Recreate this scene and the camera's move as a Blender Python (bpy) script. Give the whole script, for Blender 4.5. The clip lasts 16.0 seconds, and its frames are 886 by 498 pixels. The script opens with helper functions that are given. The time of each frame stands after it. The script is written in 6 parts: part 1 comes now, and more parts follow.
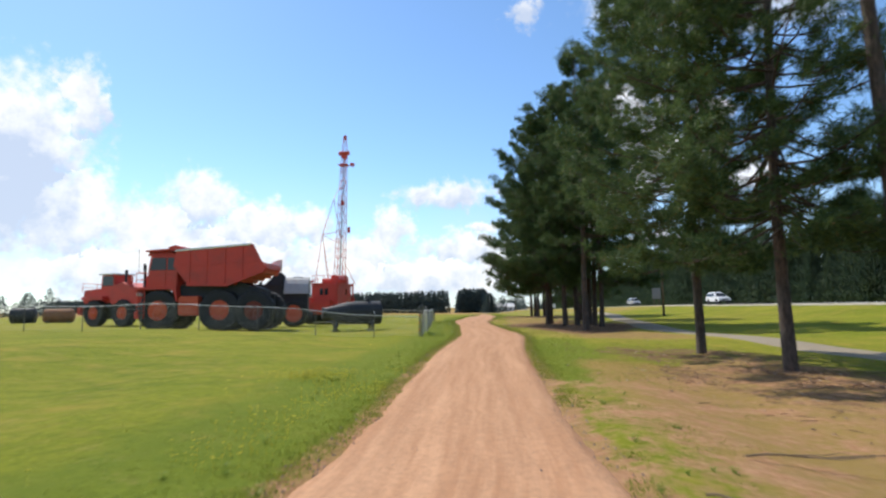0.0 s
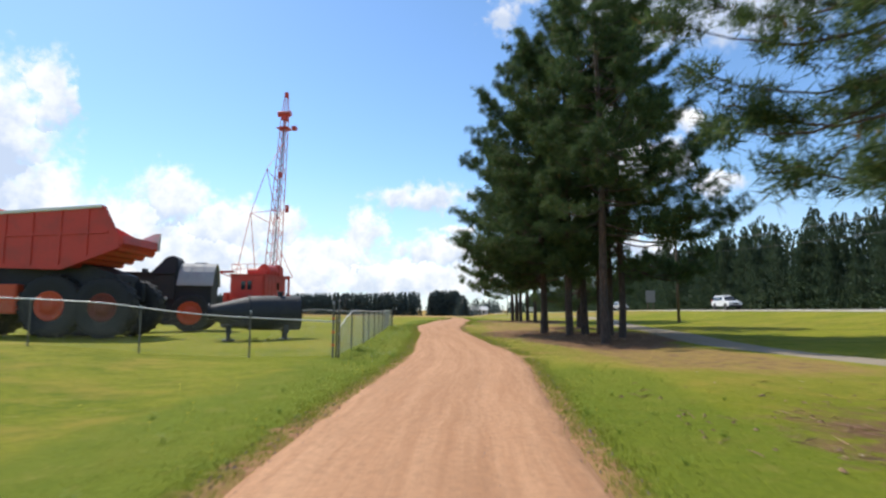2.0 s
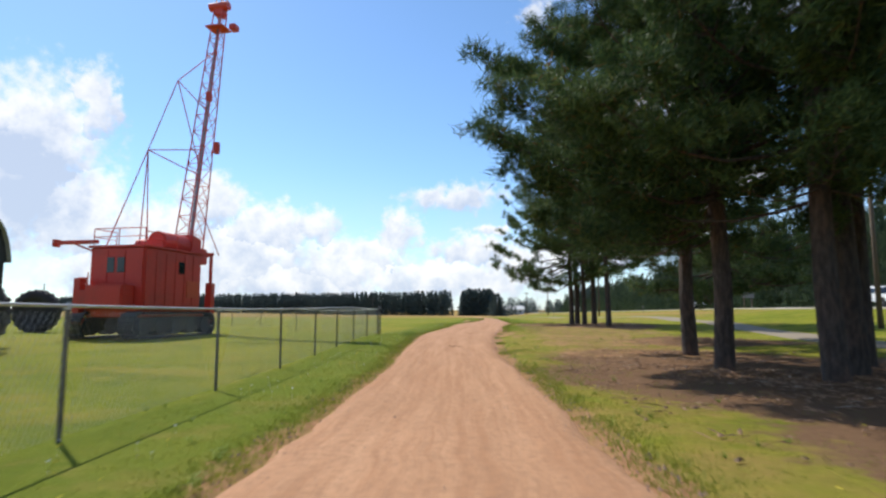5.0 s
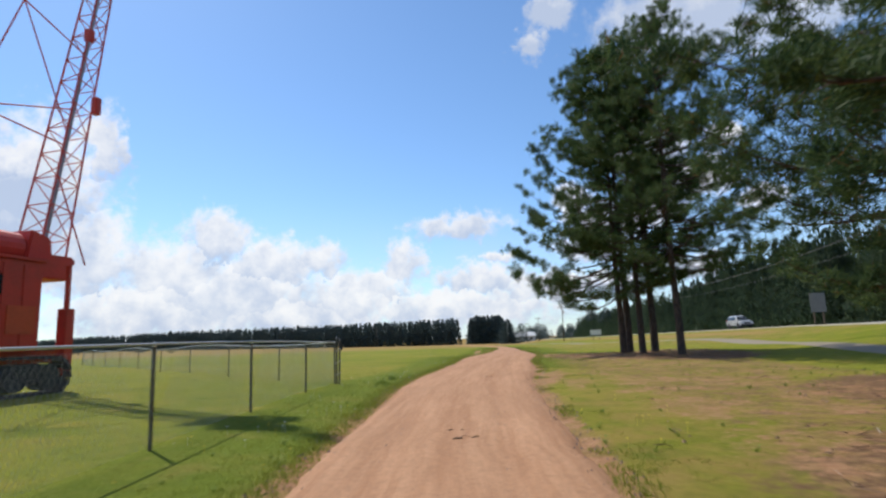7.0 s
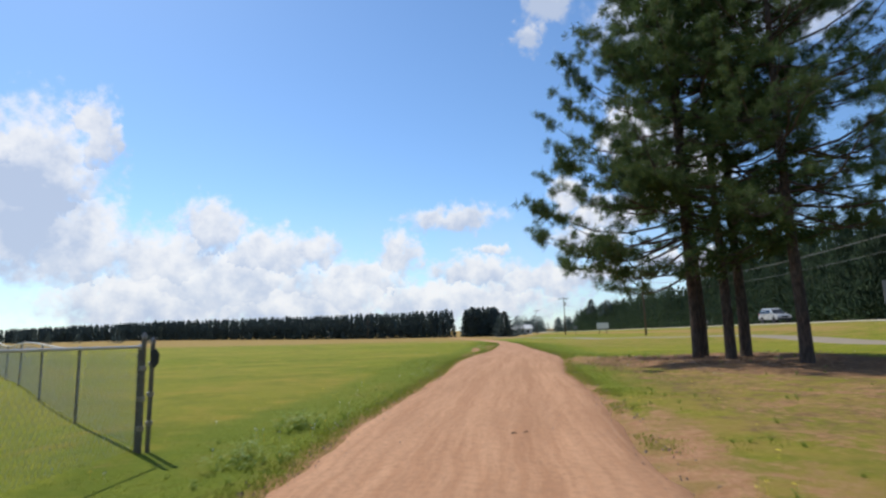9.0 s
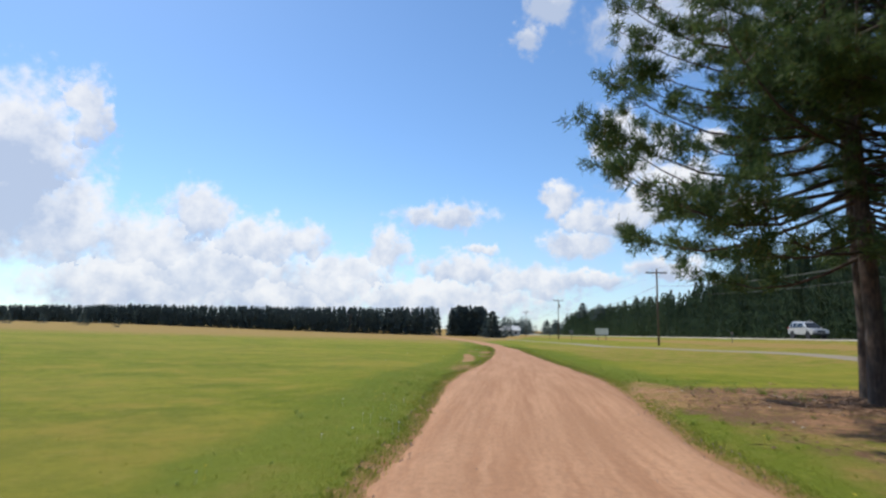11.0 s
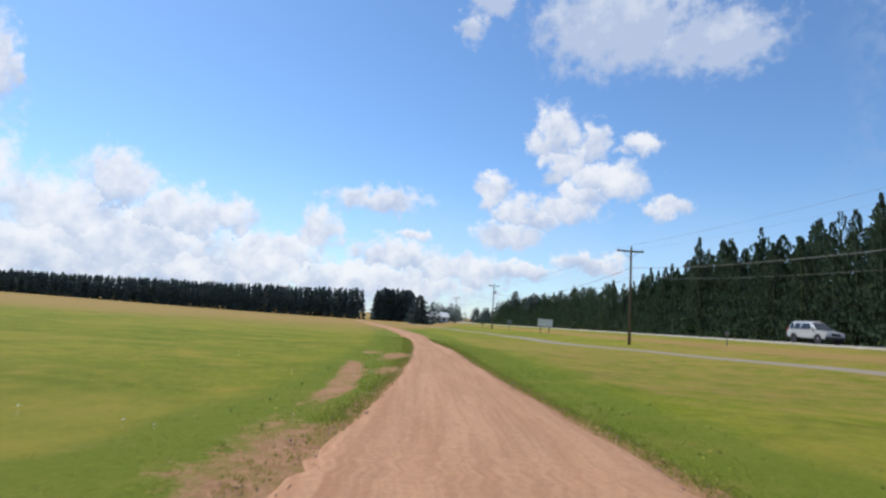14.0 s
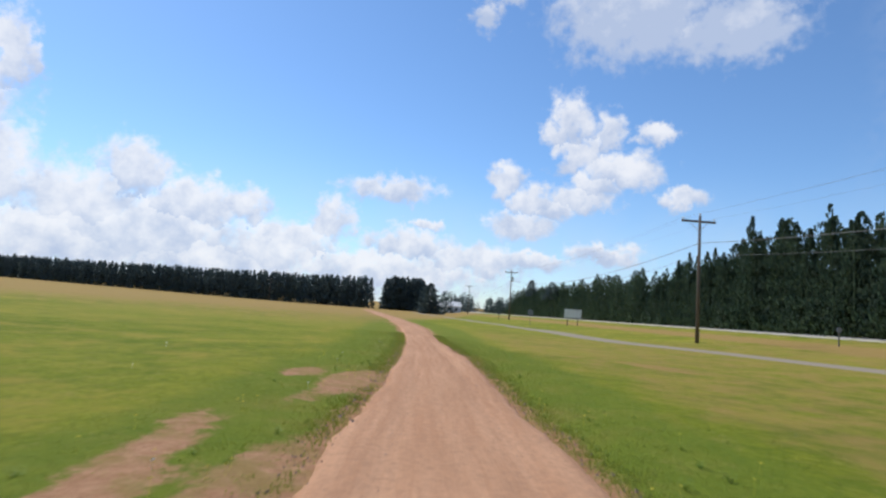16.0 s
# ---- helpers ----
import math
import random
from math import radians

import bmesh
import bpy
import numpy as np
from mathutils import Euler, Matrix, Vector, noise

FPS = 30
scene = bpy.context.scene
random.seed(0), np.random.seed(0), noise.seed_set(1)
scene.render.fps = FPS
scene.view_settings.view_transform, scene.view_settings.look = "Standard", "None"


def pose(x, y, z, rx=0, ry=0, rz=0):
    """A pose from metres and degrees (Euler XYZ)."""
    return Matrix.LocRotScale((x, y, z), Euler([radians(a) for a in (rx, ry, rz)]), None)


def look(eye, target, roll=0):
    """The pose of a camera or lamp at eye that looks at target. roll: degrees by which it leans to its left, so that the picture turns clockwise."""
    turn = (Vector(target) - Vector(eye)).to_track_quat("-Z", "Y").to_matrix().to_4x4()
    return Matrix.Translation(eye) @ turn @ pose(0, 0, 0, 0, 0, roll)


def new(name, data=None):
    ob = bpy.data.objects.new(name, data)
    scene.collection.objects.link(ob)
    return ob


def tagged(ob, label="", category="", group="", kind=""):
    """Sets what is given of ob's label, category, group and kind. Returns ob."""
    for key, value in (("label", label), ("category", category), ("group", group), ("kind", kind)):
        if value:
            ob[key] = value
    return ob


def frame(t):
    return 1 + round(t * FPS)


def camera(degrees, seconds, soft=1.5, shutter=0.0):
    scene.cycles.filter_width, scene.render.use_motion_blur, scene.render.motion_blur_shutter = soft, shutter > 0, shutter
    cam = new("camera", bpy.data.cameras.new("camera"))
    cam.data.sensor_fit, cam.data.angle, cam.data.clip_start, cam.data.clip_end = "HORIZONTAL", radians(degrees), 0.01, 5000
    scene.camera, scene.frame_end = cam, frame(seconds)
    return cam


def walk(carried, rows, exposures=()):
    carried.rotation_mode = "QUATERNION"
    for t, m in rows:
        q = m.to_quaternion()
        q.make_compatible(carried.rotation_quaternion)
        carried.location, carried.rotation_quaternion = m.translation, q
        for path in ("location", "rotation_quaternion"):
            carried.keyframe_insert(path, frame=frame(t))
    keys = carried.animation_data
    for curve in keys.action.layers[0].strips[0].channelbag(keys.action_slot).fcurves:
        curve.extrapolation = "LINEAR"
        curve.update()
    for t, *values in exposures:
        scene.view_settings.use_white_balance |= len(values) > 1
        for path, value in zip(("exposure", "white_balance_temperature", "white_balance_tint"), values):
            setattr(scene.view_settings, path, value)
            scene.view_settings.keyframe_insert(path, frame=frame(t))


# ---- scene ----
cam = camera(76.0, 16.0, soft=2.4, shutter=0.3)
PATH = [
    (0, (4.228, -0.402, 1.416), (3.803, 1.541, 1.622), -0.7),
    (0.5, (3.754, 2.556, 1.379), (3.311, 4.495, 1.587), 0.4),
    (1, (3.314, 5.616, 1.36), (2.924, 7.562, 1.612), -2),
    (1.5, (2.94, 8.813, 1.323), (2.581, 10.767, 1.558), -2),
    (2, (2.519, 12.178, 1.279), (2.184, 14.138, 1.494), 0.1),
    (2.5, (2.113, 15.693, 1.258), (1.775, 17.652, 1.472), 1.2),
    (3, (1.747, 19.179, 1.243), (1.402, 21.138, 1.445), 1.5),
    (3.5, (1.318, 22.402, 1.191), (0.968, 24.361, 1.395), 1.1),
    (4, (0.927, 25.515, 1.18), (0.539, 27.459, 1.441), 0.8),
    (4.5, (0.377, 28.493, 1.177), (-0.057, 30.43, 1.414), 1.8),
    (4.7, (0.177, 29.682, 1.179), (-0.26, 31.623, 1.383), 0.8),
    (6.8, (-2.192, 41.16, 1.19), (-2.663, 43.074, 1.527), -1.4),
    (7, (-2.391, 42.242, 1.197), (-2.856, 44.162, 1.512), -2),
    (7.5, (-2.867, 44.917, 1.238), (-3.335, 46.836, 1.552), -2.7),
    (8, (-3.43, 47.469, 1.286), (-3.912, 49.387, 1.585), -1.1),
    (8.5, (-3.968, 49.976, 1.318), (-4.428, 51.9, 1.618), -2.1),
    (9, (-4.526, 52.313, 1.32), (-4.976, 54.24, 1.607), -1.5),
    (9.5, (-5.099, 54.392, 1.289), (-5.56, 56.314, 1.595), 0.2),
    (11.8, (-7.17, 65.37, 1.577), (-7.539, 67.317, 1.845), 1.7),
    (12, (-7.281, 66.439, 1.59), (-7.63, 68.388, 1.873), 1.64),
    (12.5, (-7.497, 69.289, 1.634), (-7.794, 71.251, 1.887), 0.23),
    (13, (-7.758, 72.117, 1.608), (-7.995, 74.091, 1.829), -1.02),
    (13.5, (-7.973, 74.982, 1.574), (-8.182, 76.947, 1.883), 0.67),
    (14, (-8.203, 77.807, 1.518), (-8.38, 79.785, 1.755), 3.59),
    (14.5, (-8.343, 80.59, 1.451), (-8.508, 82.569, 1.687), 1.34),
    (15, (-8.494, 83.321, 1.384), (-8.649, 85.295, 1.666), 1.92),
    (15.5, (-8.715, 86.058, 1.397), (-8.909, 88.036, 1.62), 1.92),
    (16, (-8.977, 88.815, 1.411), (-9.197, 90.793, 1.61), 4.05),
]
walk(cam, [(t, look(eye, target, roll)) for t, eye, target, roll in PATH],
     [(0, 0.18, 6660, 9), (4.5, 0.12, 6600, 9), (7, -0.1, 6480, 10), (9.5, -0.15, 6430, 10), (12, -0.14, 6360, 10), (16, -0.17, 6220, 11)])

# ---- light ----
SUN_WAY = Vector((-0.80, 0.60, 0)).normalized()
SUN_UP = radians(49)
sun_at = Vector((SUN_WAY.x * math.cos(SUN_UP), SUN_WAY.y * math.cos(SUN_UP), math.sin(SUN_UP)))
sun = new("sun", bpy.data.lights.new("sun", "SUN"))
sun.data.energy, sun.data.angle, sun.data.color = 4.6, radians(0.6), (1.0, 0.955, 0.88)
sun.matrix_world = look(sun_at * 200, (0, 0, 0))

SKY = 0.12
# cumulus clouds: bearing, height over the horizon, half width, half height, in degrees
CLOUDS = [(-50.0, 12.8, 6.0, 7.0), (-46.0, 8.0, 4.5, 5.0), (4.4, 10.4, 3.0, 1.5), (6.6, 15.6, 2.4, 2.2), (8.6, 12.6, 3.2, 1.6), (-35.0, 4.6, 12.0, 4.4), (-23.5, 4.2, 6.5, 3.4), (-30.0, 7.6, 5.0, 2.8), (-26.0, 8.2, 3.2, 2.0), (-39.3, 6.8, 6.5, 3.6), (-35.6, 10.0, 3.6, 3.2), (-31.0, 7.8, 4.6, 2.6), (-41.0, 3.2, 9.0, 3.0), (-28.0, 2.6, 11.0, 2.4),
          (-21.6, 5.2, 5.9, 2.2), (-17.7, 7.6, 2.1, 3.0), (-12.0, 11.3, 4.8, 1.5), (-7.8, 8.0, 1.9, 0.8), (-12.0, 3.0, 12.0, 2.2),
          (-10.1, 5.8, 5.4, 1.8), (-3.2, 4.6, 6.4, 1.8), (1.4, 8.6, 3.6, 1.7), (-0.4, 13.0, 2.2, 2.0), (2.6, 11.2, 2.6, 1.6),
          (5.6, 18.6, 2.3, 3.0), (9.4, 17.6, 2.2, 2.2), (11.0, 14.2, 4.2, 1.9), (7.0, 11.4, 4.0, 1.4),
          (16.6, 11.6, 2.3, 1.1), (14.2, 17.5, 2.0, 1.3), (-3.4, 28.3, 2.2, 1.6), (-1.2, 31.0, 3.0, 1.8), (11.5, 28.0, 8.5, 4.4),
          (20.5, 26.0, 6.5, 3.0), (9.8, 6.1, 4.6, 1.2), (2.0, 5.0, 5.0, 1.0), (-51.5, 15.2, 4.0, 2.4), (-51.0, 9.6, 7.5, 5.2), (-45.4, 17.6, 2.0, 3.4)]


class Nodes:
    """A short way to write node trees."""

    def __init__(self, tree):
        self.tree = tree
        tree.nodes.clear()

    def put(self, value, socket):
        if isinstance(value, bpy.types.NodeSocket):
            self.tree.links.new(value, socket)
        elif value is not None:
            socket.default_value = value

    def add(self, kind, out=0, ins=(), **props):
        n = self.tree.nodes.new(kind)
        if "operation" in props:
            n.operation = props["operation"]
        if "use_clamp" in props:
            n.use_clamp = props["use_clamp"]
        if "attribute_name" in props:
            n.attribute_name = props["attribute_name"]
        if "interpolation_type" in props:
            n.interpolation_type = props["interpolation_type"]
        for key, value in (ins.items() if isinstance(ins, dict) else enumerate(ins)):
            self.put(value, n.inputs[key])
        return n.outputs[out]

    def math(self, op, a, b=None, c=None, clamp=False):
        return self.add("ShaderNodeMath", 0, (a, b, c), operation=op, use_clamp=clamp)

    def noise(self, vec, scale, detail=4.0, rough=0.55, out=0, distort=0.0):
        return self.add("ShaderNodeTexNoise", out, {"Vector": vec, "Scale": scale, "Detail": detail, "Roughness": rough, "Distortion": distort})

    def ramp(self, x, lo, hi, a=0.0, b=1.0):
        return self.add("ShaderNodeMapRange", 0, {0: x, 1: lo, 2: hi, 3: a, 4: b}, interpolation_type="SMOOTHSTEP")

    def mix(self, f, a, b):
        n = self.tree.nodes.new("ShaderNodeMix")
        n.data_type = "RGBA"
        self.put(f, n.inputs[0])
        self.put(a, n.inputs[6])
        self.put(b, n.inputs[7])
        return n.outputs[2]


def rgb(r, g, b):
    return (r, g, b, 1.0)


def make_world():
    world = bpy.data.worlds.new("sky")
    scene.world = world
    world.use_nodes = True
    n = Nodes(world.node_tree)
    air = n.tree.nodes.new("ShaderNodeTexSky")
    air.sky_type, air.sun_disc = "NISHITA", False
    air.sun_elevation, air.sun_rotation = SUN_UP, math.atan2(SUN_WAY.x, SUN_WAY.y)
    air.air_density, air.dust_density, air.ozone_density = 1.0, 0.2, 4.0
    sky = air.outputs[0]
    way = n.add("ShaderNodeTexCoord", 0)
    sep = n.tree.nodes.new("ShaderNodeSeparateXYZ")
    n.tree.links.new(way, sep.inputs[0])
    bearing = n.math("MULTIPLY", n.math("ARCTAN2", sep.outputs[0], sep.outputs[1]), 57.296)
    height = n.math("MULTIPLY", n.math("ARCSINE", sep.outputs[2]), 57.296)
    warp = n.noise(way, 26.0, 5.0, 0.62, out=1)
    here = n.add("ShaderNodeCombineXYZ", 0, (bearing, height, 0.0))
    shake = n.add("ShaderNodeVectorMath", 0, (warp, (0.5, 0.5, 0.5)), operation="SUBTRACT")
    here = n.add("ShaderNodeVectorMath", 0, (shake, (6.4, 4.2, 0.0), here), operation="MULTIPLY_ADD")
    dense, rise = None, None
    for a, e, w, h in CLOUDS:
        q = n.add("ShaderNodeVectorMath", 0, (here, (1 / w, 1 / h, 0), (-a / w, -e / h, 0)), operation="MULTIPLY_ADD")
        d = n.math("SUBTRACT", 1.0, n.add("ShaderNodeVectorMath", 1, (q,), operation="LENGTH"))
        part_y = n.tree.nodes.new("ShaderNodeSeparateXYZ")
        n.tree.links.new(q, part_y.inputs[0])
        if dense is None:
            dense, rise = d, part_y.outputs[1]
        else:
            more = n.math("GREATER_THAN", d, dense)
            rise = n.math("MULTIPLY_ADD", more, n.math("SUBTRACT", part_y.outputs[1], rise), rise)
            dense = n.math("MAXIMUM", dense, d)
    billow = n.noise(way, 48.0, 5.0, 0.56)
    broad = n.noise(way, 7.0, 4.0, 0.55)
    # other cumulus round about, out of the way of the ones above
    elsewhere = n.math("MULTIPLY", n.ramp(n.math("ABSOLUTE", n.math("ADD", bearing, 14.0)), 42, 60), n.ramp(broad, 0.47, 0.62))
    elsewhere = n.math("MULTIPLY", elsewhere, n.ramp(height, 1, 6))
    field = n.math("ADD", n.math("MULTIPLY", dense, 1.0), n.math("MULTIPLY", n.math("SUBTRACT", billow, 0.5), 1.2))
    cover = n.ramp(field, -0.22, 0.5)
    cover = n.math("MAXIMUM", cover, n.math("MULTIPLY", elsewhere, n.ramp(billow, 0.35, 0.6)))
    # thin white haze low in the sky
    haze = n.math("MULTIPLY", n.ramp(height, 15.0, 0.0), n.ramp(n.noise(way, 9.0, 5.0, 0.6), 0.25, 0.75, 0.25, 0.75))
    lit = n.math("MULTIPLY_ADD", rise, 0.42, n.math("MULTIPLY", n.math("SUBTRACT", n.noise(way, 22.0, 5.0, 0.58), 0.5), 1.9))
    lit = n.math("SUBTRACT", n.ramp(lit, -0.6, 0.5), n.math("MULTIPLY", n.ramp(height, 20, 26), 0.6), clamp=True)
    # the thick cloud towards the sun shows its grey side, with a bright rim
    q = n.add("ShaderNodeVectorMath", 0, (here, (1 / 7.5, 1 / 5.2, 0), (51.5 / 7.5, -11.2 / 5.2, 0)), operation="MULTIPLY_ADD")
    thick = n.ramp(n.math("ADD", n.add("ShaderNodeVectorMath", 1, (q,), operation="LENGTH"), n.math("SUBTRACT", n.noise(way, 15.0, 5, 0.6), 0.5)), 1.15, 0.4)
    lit = n.math("SUBTRACT", lit, n.math("MULTIPLY", thick, 0.6), clamp=True)
    white = n.mix(lit, rgb(0.55 / SKY, 0.64 / SKY, 0.82 / SKY), rgb(1.02 / SKY, 1.02 / SKY, 1.03 / SKY))
    sky = n.mix(1.0, sky, rgb(1.1, 1.27, 1.38))
    n.tree.nodes[-1].blend_type = "MULTIPLY"
    colour = n.mix(n.math("MULTIPLY", haze, 0.92, clamp=True), sky, rgb(0.64 / SKY, 0.77 / SKY, 0.94 / SKY))
    colour = n.mix(n.math("MULTIPLY", cover, 0.93), colour, white)
    back = n.add("ShaderNodeBackground", 0, {"Color": colour, "Strength": SKY})
    end = n.tree.nodes.new("ShaderNodeOutputWorld")
    n.tree.links.new(back, end.inputs[0])


make_world()


# ---- materials ----
def surface(name, paint, rough=0.6, metal=0.0, bump=None, strength=0.3, distance=0.02, coords="Object", gloss=0.5):
    """A material whose colour comes from paint(n, vector), a function on the node tree."""
    m = bpy.data.materials.new(name)
    m.use_nodes = True
    n = Nodes(m.node_tree)
    vec = n.add("ShaderNodeTexCoord", {"Generated": 0, "Object": 3}[coords]) if coords != "World" else n.add("ShaderNodeNewGeometry", 0)
    bsdf = n.tree.nodes.new("ShaderNodeBsdfPrincipled")
    n.put(paint(n, vec), bsdf.inputs["Base Color"])
    n.put(rough(n, vec) if callable(rough) else rough, bsdf.inputs["Roughness"])
    n.put(metal, bsdf.inputs["Metallic"])
    if bump:
        n.put(n.add("ShaderNodeBump", 0, {"Strength": strength, "Distance": distance, "Height": bump(n, vec)}), bsdf.inputs["Normal"])
    bsdf.inputs["Specular IOR Level"].default_value = gloss
    out = n.tree.nodes.new("ShaderNodeOutputMaterial")
    n.tree.links.new(bsdf.outputs[0], out.inputs[0])
    return m


def worn(name, base, dirt, rough=0.5, metal=0.0, scale=1.5, amount=0.6, fine=22.0):
    """Paint or metal with stains at a broad and a fine scale."""
    def paint(n, v):
        a = n.ramp(n.noise(v, scale, 5, 0.65), 0.42, 0.72)
        b = n.ramp(n.noise(v, fine, 4, 0.6), 0.35, 0.75)
        return n.mix(n.math("MULTIPLY", n.math("ADD", n.math("MULTIPLY", a, 0.7), n.math("MULTIPLY", b, 0.3)), amount), rgb(*base), rgb(*dirt))
    return surface(name, paint, lambda n, v: n.ramp(n.noise(v, fine, 3), 0.3, 0.7, rough - 0.1, rough + 0.15), metal,
                   lambda n, v: n.noise(v, fine * 2, 3), 0.15, 0.01)


RED = worn("faded_red_paint", (0.62, 0.052, 0.032), (0.30, 0.05, 0.036), 0.5, 0.0, 0.7, 0.75)
RED_DEEP = worn("wheel_red_paint", (0.62, 0.09, 0.03), (0.42, 0.07, 0.035), 0.55, 0.0, 2.0, 0.8)
# Darker red, for the rims of the truck's rearmost wheels.
RED_DULL = worn("dark_red_paint", (0.20, 0.035, 0.02), (0.07, 0.03, 0.022), 0.65, 0.0, 2.0, 0.7)
BLACK = worn("black_paint", (0.022, 0.026, 0.034), (0.05, 0.048, 0.046), 0.68, 0.0, 1.2, 0.6)
RUBBER = worn("old_rubber", (0.022, 0.022, 0.024), (0.06, 0.055, 0.048), 0.8, 0.0, 1.4, 0.7)
STEEL = worn("bare_steel", (0.32, 0.32, 0.33), (0.14, 0.11, 0.09), 0.45, 0.7, 2.0, 0.7)
GALV = worn("galvanised_steel", (0.62, 0.63, 0.63), (0.42, 0.42, 0.41), 0.45, 0.25, 3.0, 0.6)
POST = worn("weathered_post_steel", (0.16, 0.16, 0.16), (0.10, 0.08, 0.06), 0.6, 0.4, 3.0, 0.8)
GREY = worn("grey_sheet_metal", (0.66, 0.66, 0.65), (0.48, 0.47, 0.44), 0.65, 0.0, 1.6, 0.6)
ROOF_GREY = worn("weathered_roof_sheet", (0.40, 0.395, 0.39), (0.26, 0.25, 0.24), 0.75, 0.0, 1.3, 0.8)
WHITE = worn("white_paint", (0.74, 0.74, 0.72), (0.5, 0.49, 0.46), 0.5, 0.0, 1.2, 0.5)
SIGN_BACK = worn("dull_aluminium", (0.20, 0.205, 0.205), (0.13, 0.13, 0.125), 0.55, 0.3, 1.5, 0.5)
POLE = worn("weathered_pole_wood", (0.13, 0.095, 0.07), (0.06, 0.045, 0.035), 0.85, 0.0, 1.0, 0.8)
SILVER = worn("silver_car_paint", (0.52, 0.52, 0.51), (0.42, 0.41, 0.39), 0.3, 0.5, 1.0, 0.3)
WHITE_CAR = worn("white_car_paint", (0.72, 0.73, 0.74), (0.6, 0.6, 0.6), 0.3, 0.0, 1.0, 0.3)
CHROME = worn("wheel_alloy", (0.55, 0.55, 0.56), (0.35, 0.35, 0.35), 0.3, 0.8, 2.0, 0.4)
GLASS_DARK = surface("tinted_glass", lambda n, v: n.mix(n.noise(v, 2.0), rgb(0.012, 0.015, 0.018), rgb(0.03, 0.035, 0.04)), 0.08)
LENS_RED = worn("red_lamp_lens", (0.35, 0.02, 0.02), (0.2, 0.02, 0.02), 0.2)
LENS_WHITE = worn("clear_lamp_lens", (0.7, 0.7, 0.72), (0.5, 0.5, 0.5), 0.15)


def bark_paint(n, v):
    s = n.add("ShaderNodeMapping", 0, {"Vector": v, "Scale": (1, 1, 0.25)})
    a = n.ramp(n.noise(s, 16, 5, 0.7), 0.35, 0.7)
    b = n.ramp(n.noise(v, 0.8, 3), 0.4, 0.65)
    return n.mix(b, n.mix(a, rgb(0.036, 0.028, 0.024), rgb(0.105, 0.078, 0.062)), n.mix(a, rgb(0.048, 0.032, 0.025), rgb(0.15, 0.088, 0.06)))


BARK = surface("pine_bark", bark_paint, 0.9, 0.0, lambda n, v: n.noise(n.add("ShaderNodeMapping", 0, {"Vector": v, "Scale": (1, 1, 0.3)}), 14, 5, 0.7), 0.9, 0.04)


def foliage(name, dark, light, old, thin=0.36, speckle=0.5):
    m = bpy.data.materials.new(name)
    m.use_nodes = True
    n = Nodes(m.node_tree)
    geo = n.tree.nodes.new("ShaderNodeNewGeometry")
    info = n.add("ShaderNodeObjectInfo", 5)
    shade = n.noise(geo.outputs["Position"], 0.55, 3, 0.6)
    tone = n.math("ADD", n.math("MULTIPLY", geo.outputs["Random Per Island"], speckle), n.math("MULTIPLY", shade, 1 - speckle))
    tone = n.math("ADD", tone, n.math("MULTIPLY", n.math("SUBTRACT", info, 0.5), 0.16))
    colour = n.mix(n.ramp(tone, 0.25, 0.75), rgb(*dark), rgb(*light))
    colour = n.mix(n.ramp(geo.outputs["Random Per Island"], 0.965, 0.985), colour, rgb(*old))
    bsdf = n.tree.nodes.new("ShaderNodeBsdfPrincipled")
    n.put(colour, bsdf.inputs["Base Color"])
    n.put(0.6, bsdf.inputs["Roughness"])
    n.put(0.2, bsdf.inputs["Specular IOR Level"])
    through_leaf = n.add("ShaderNodeBsdfTranslucent", 0, {"Color": colour})
    both = n.add("ShaderNodeMixShader", 0, (thin, bsdf.outputs[0], through_leaf))
    out = n.tree.nodes.new("ShaderNodeOutputMaterial")
    n.tree.links.new(both, out.inputs[0])
    return m


NEEDLE = foliage("pine_needles", (0.036, 0.074, 0.032), (0.115, 0.165, 0.052), (0.16, 0.10, 0.04))
# Forest green, lightened and cooled to carry some haze in its colour.
NEEDLE_FAR = foliage("forest_needles", (0.055, 0.09, 0.06), (0.105, 0.145, 0.08), (0.09, 0.12, 0.05), 0.62, 0.2)
# Needles seen far off: distance haze is painted in, paler and bluer.
NEEDLE_HAZED = foliage("hazed_needles", (0.09, 0.12, 0.12), (0.13, 0.165, 0.15), (0.12, 0.15, 0.12), 0.6)
BLADE = foliage("grass_blades", (0.17, 0.21, 0.025), (0.30, 0.315, 0.045), (0.42, 0.35, 0.10))
WEED = foliage("broad_weeds", (0.15, 0.23, 0.035), (0.26, 0.33, 0.06), (0.42, 0.38, 0.05))

LITTER = foliage("fallen_needles", (0.13, 0.07, 0.04), (0.36, 0.22, 0.13), (0.45, 0.36, 0.27), 0.1)


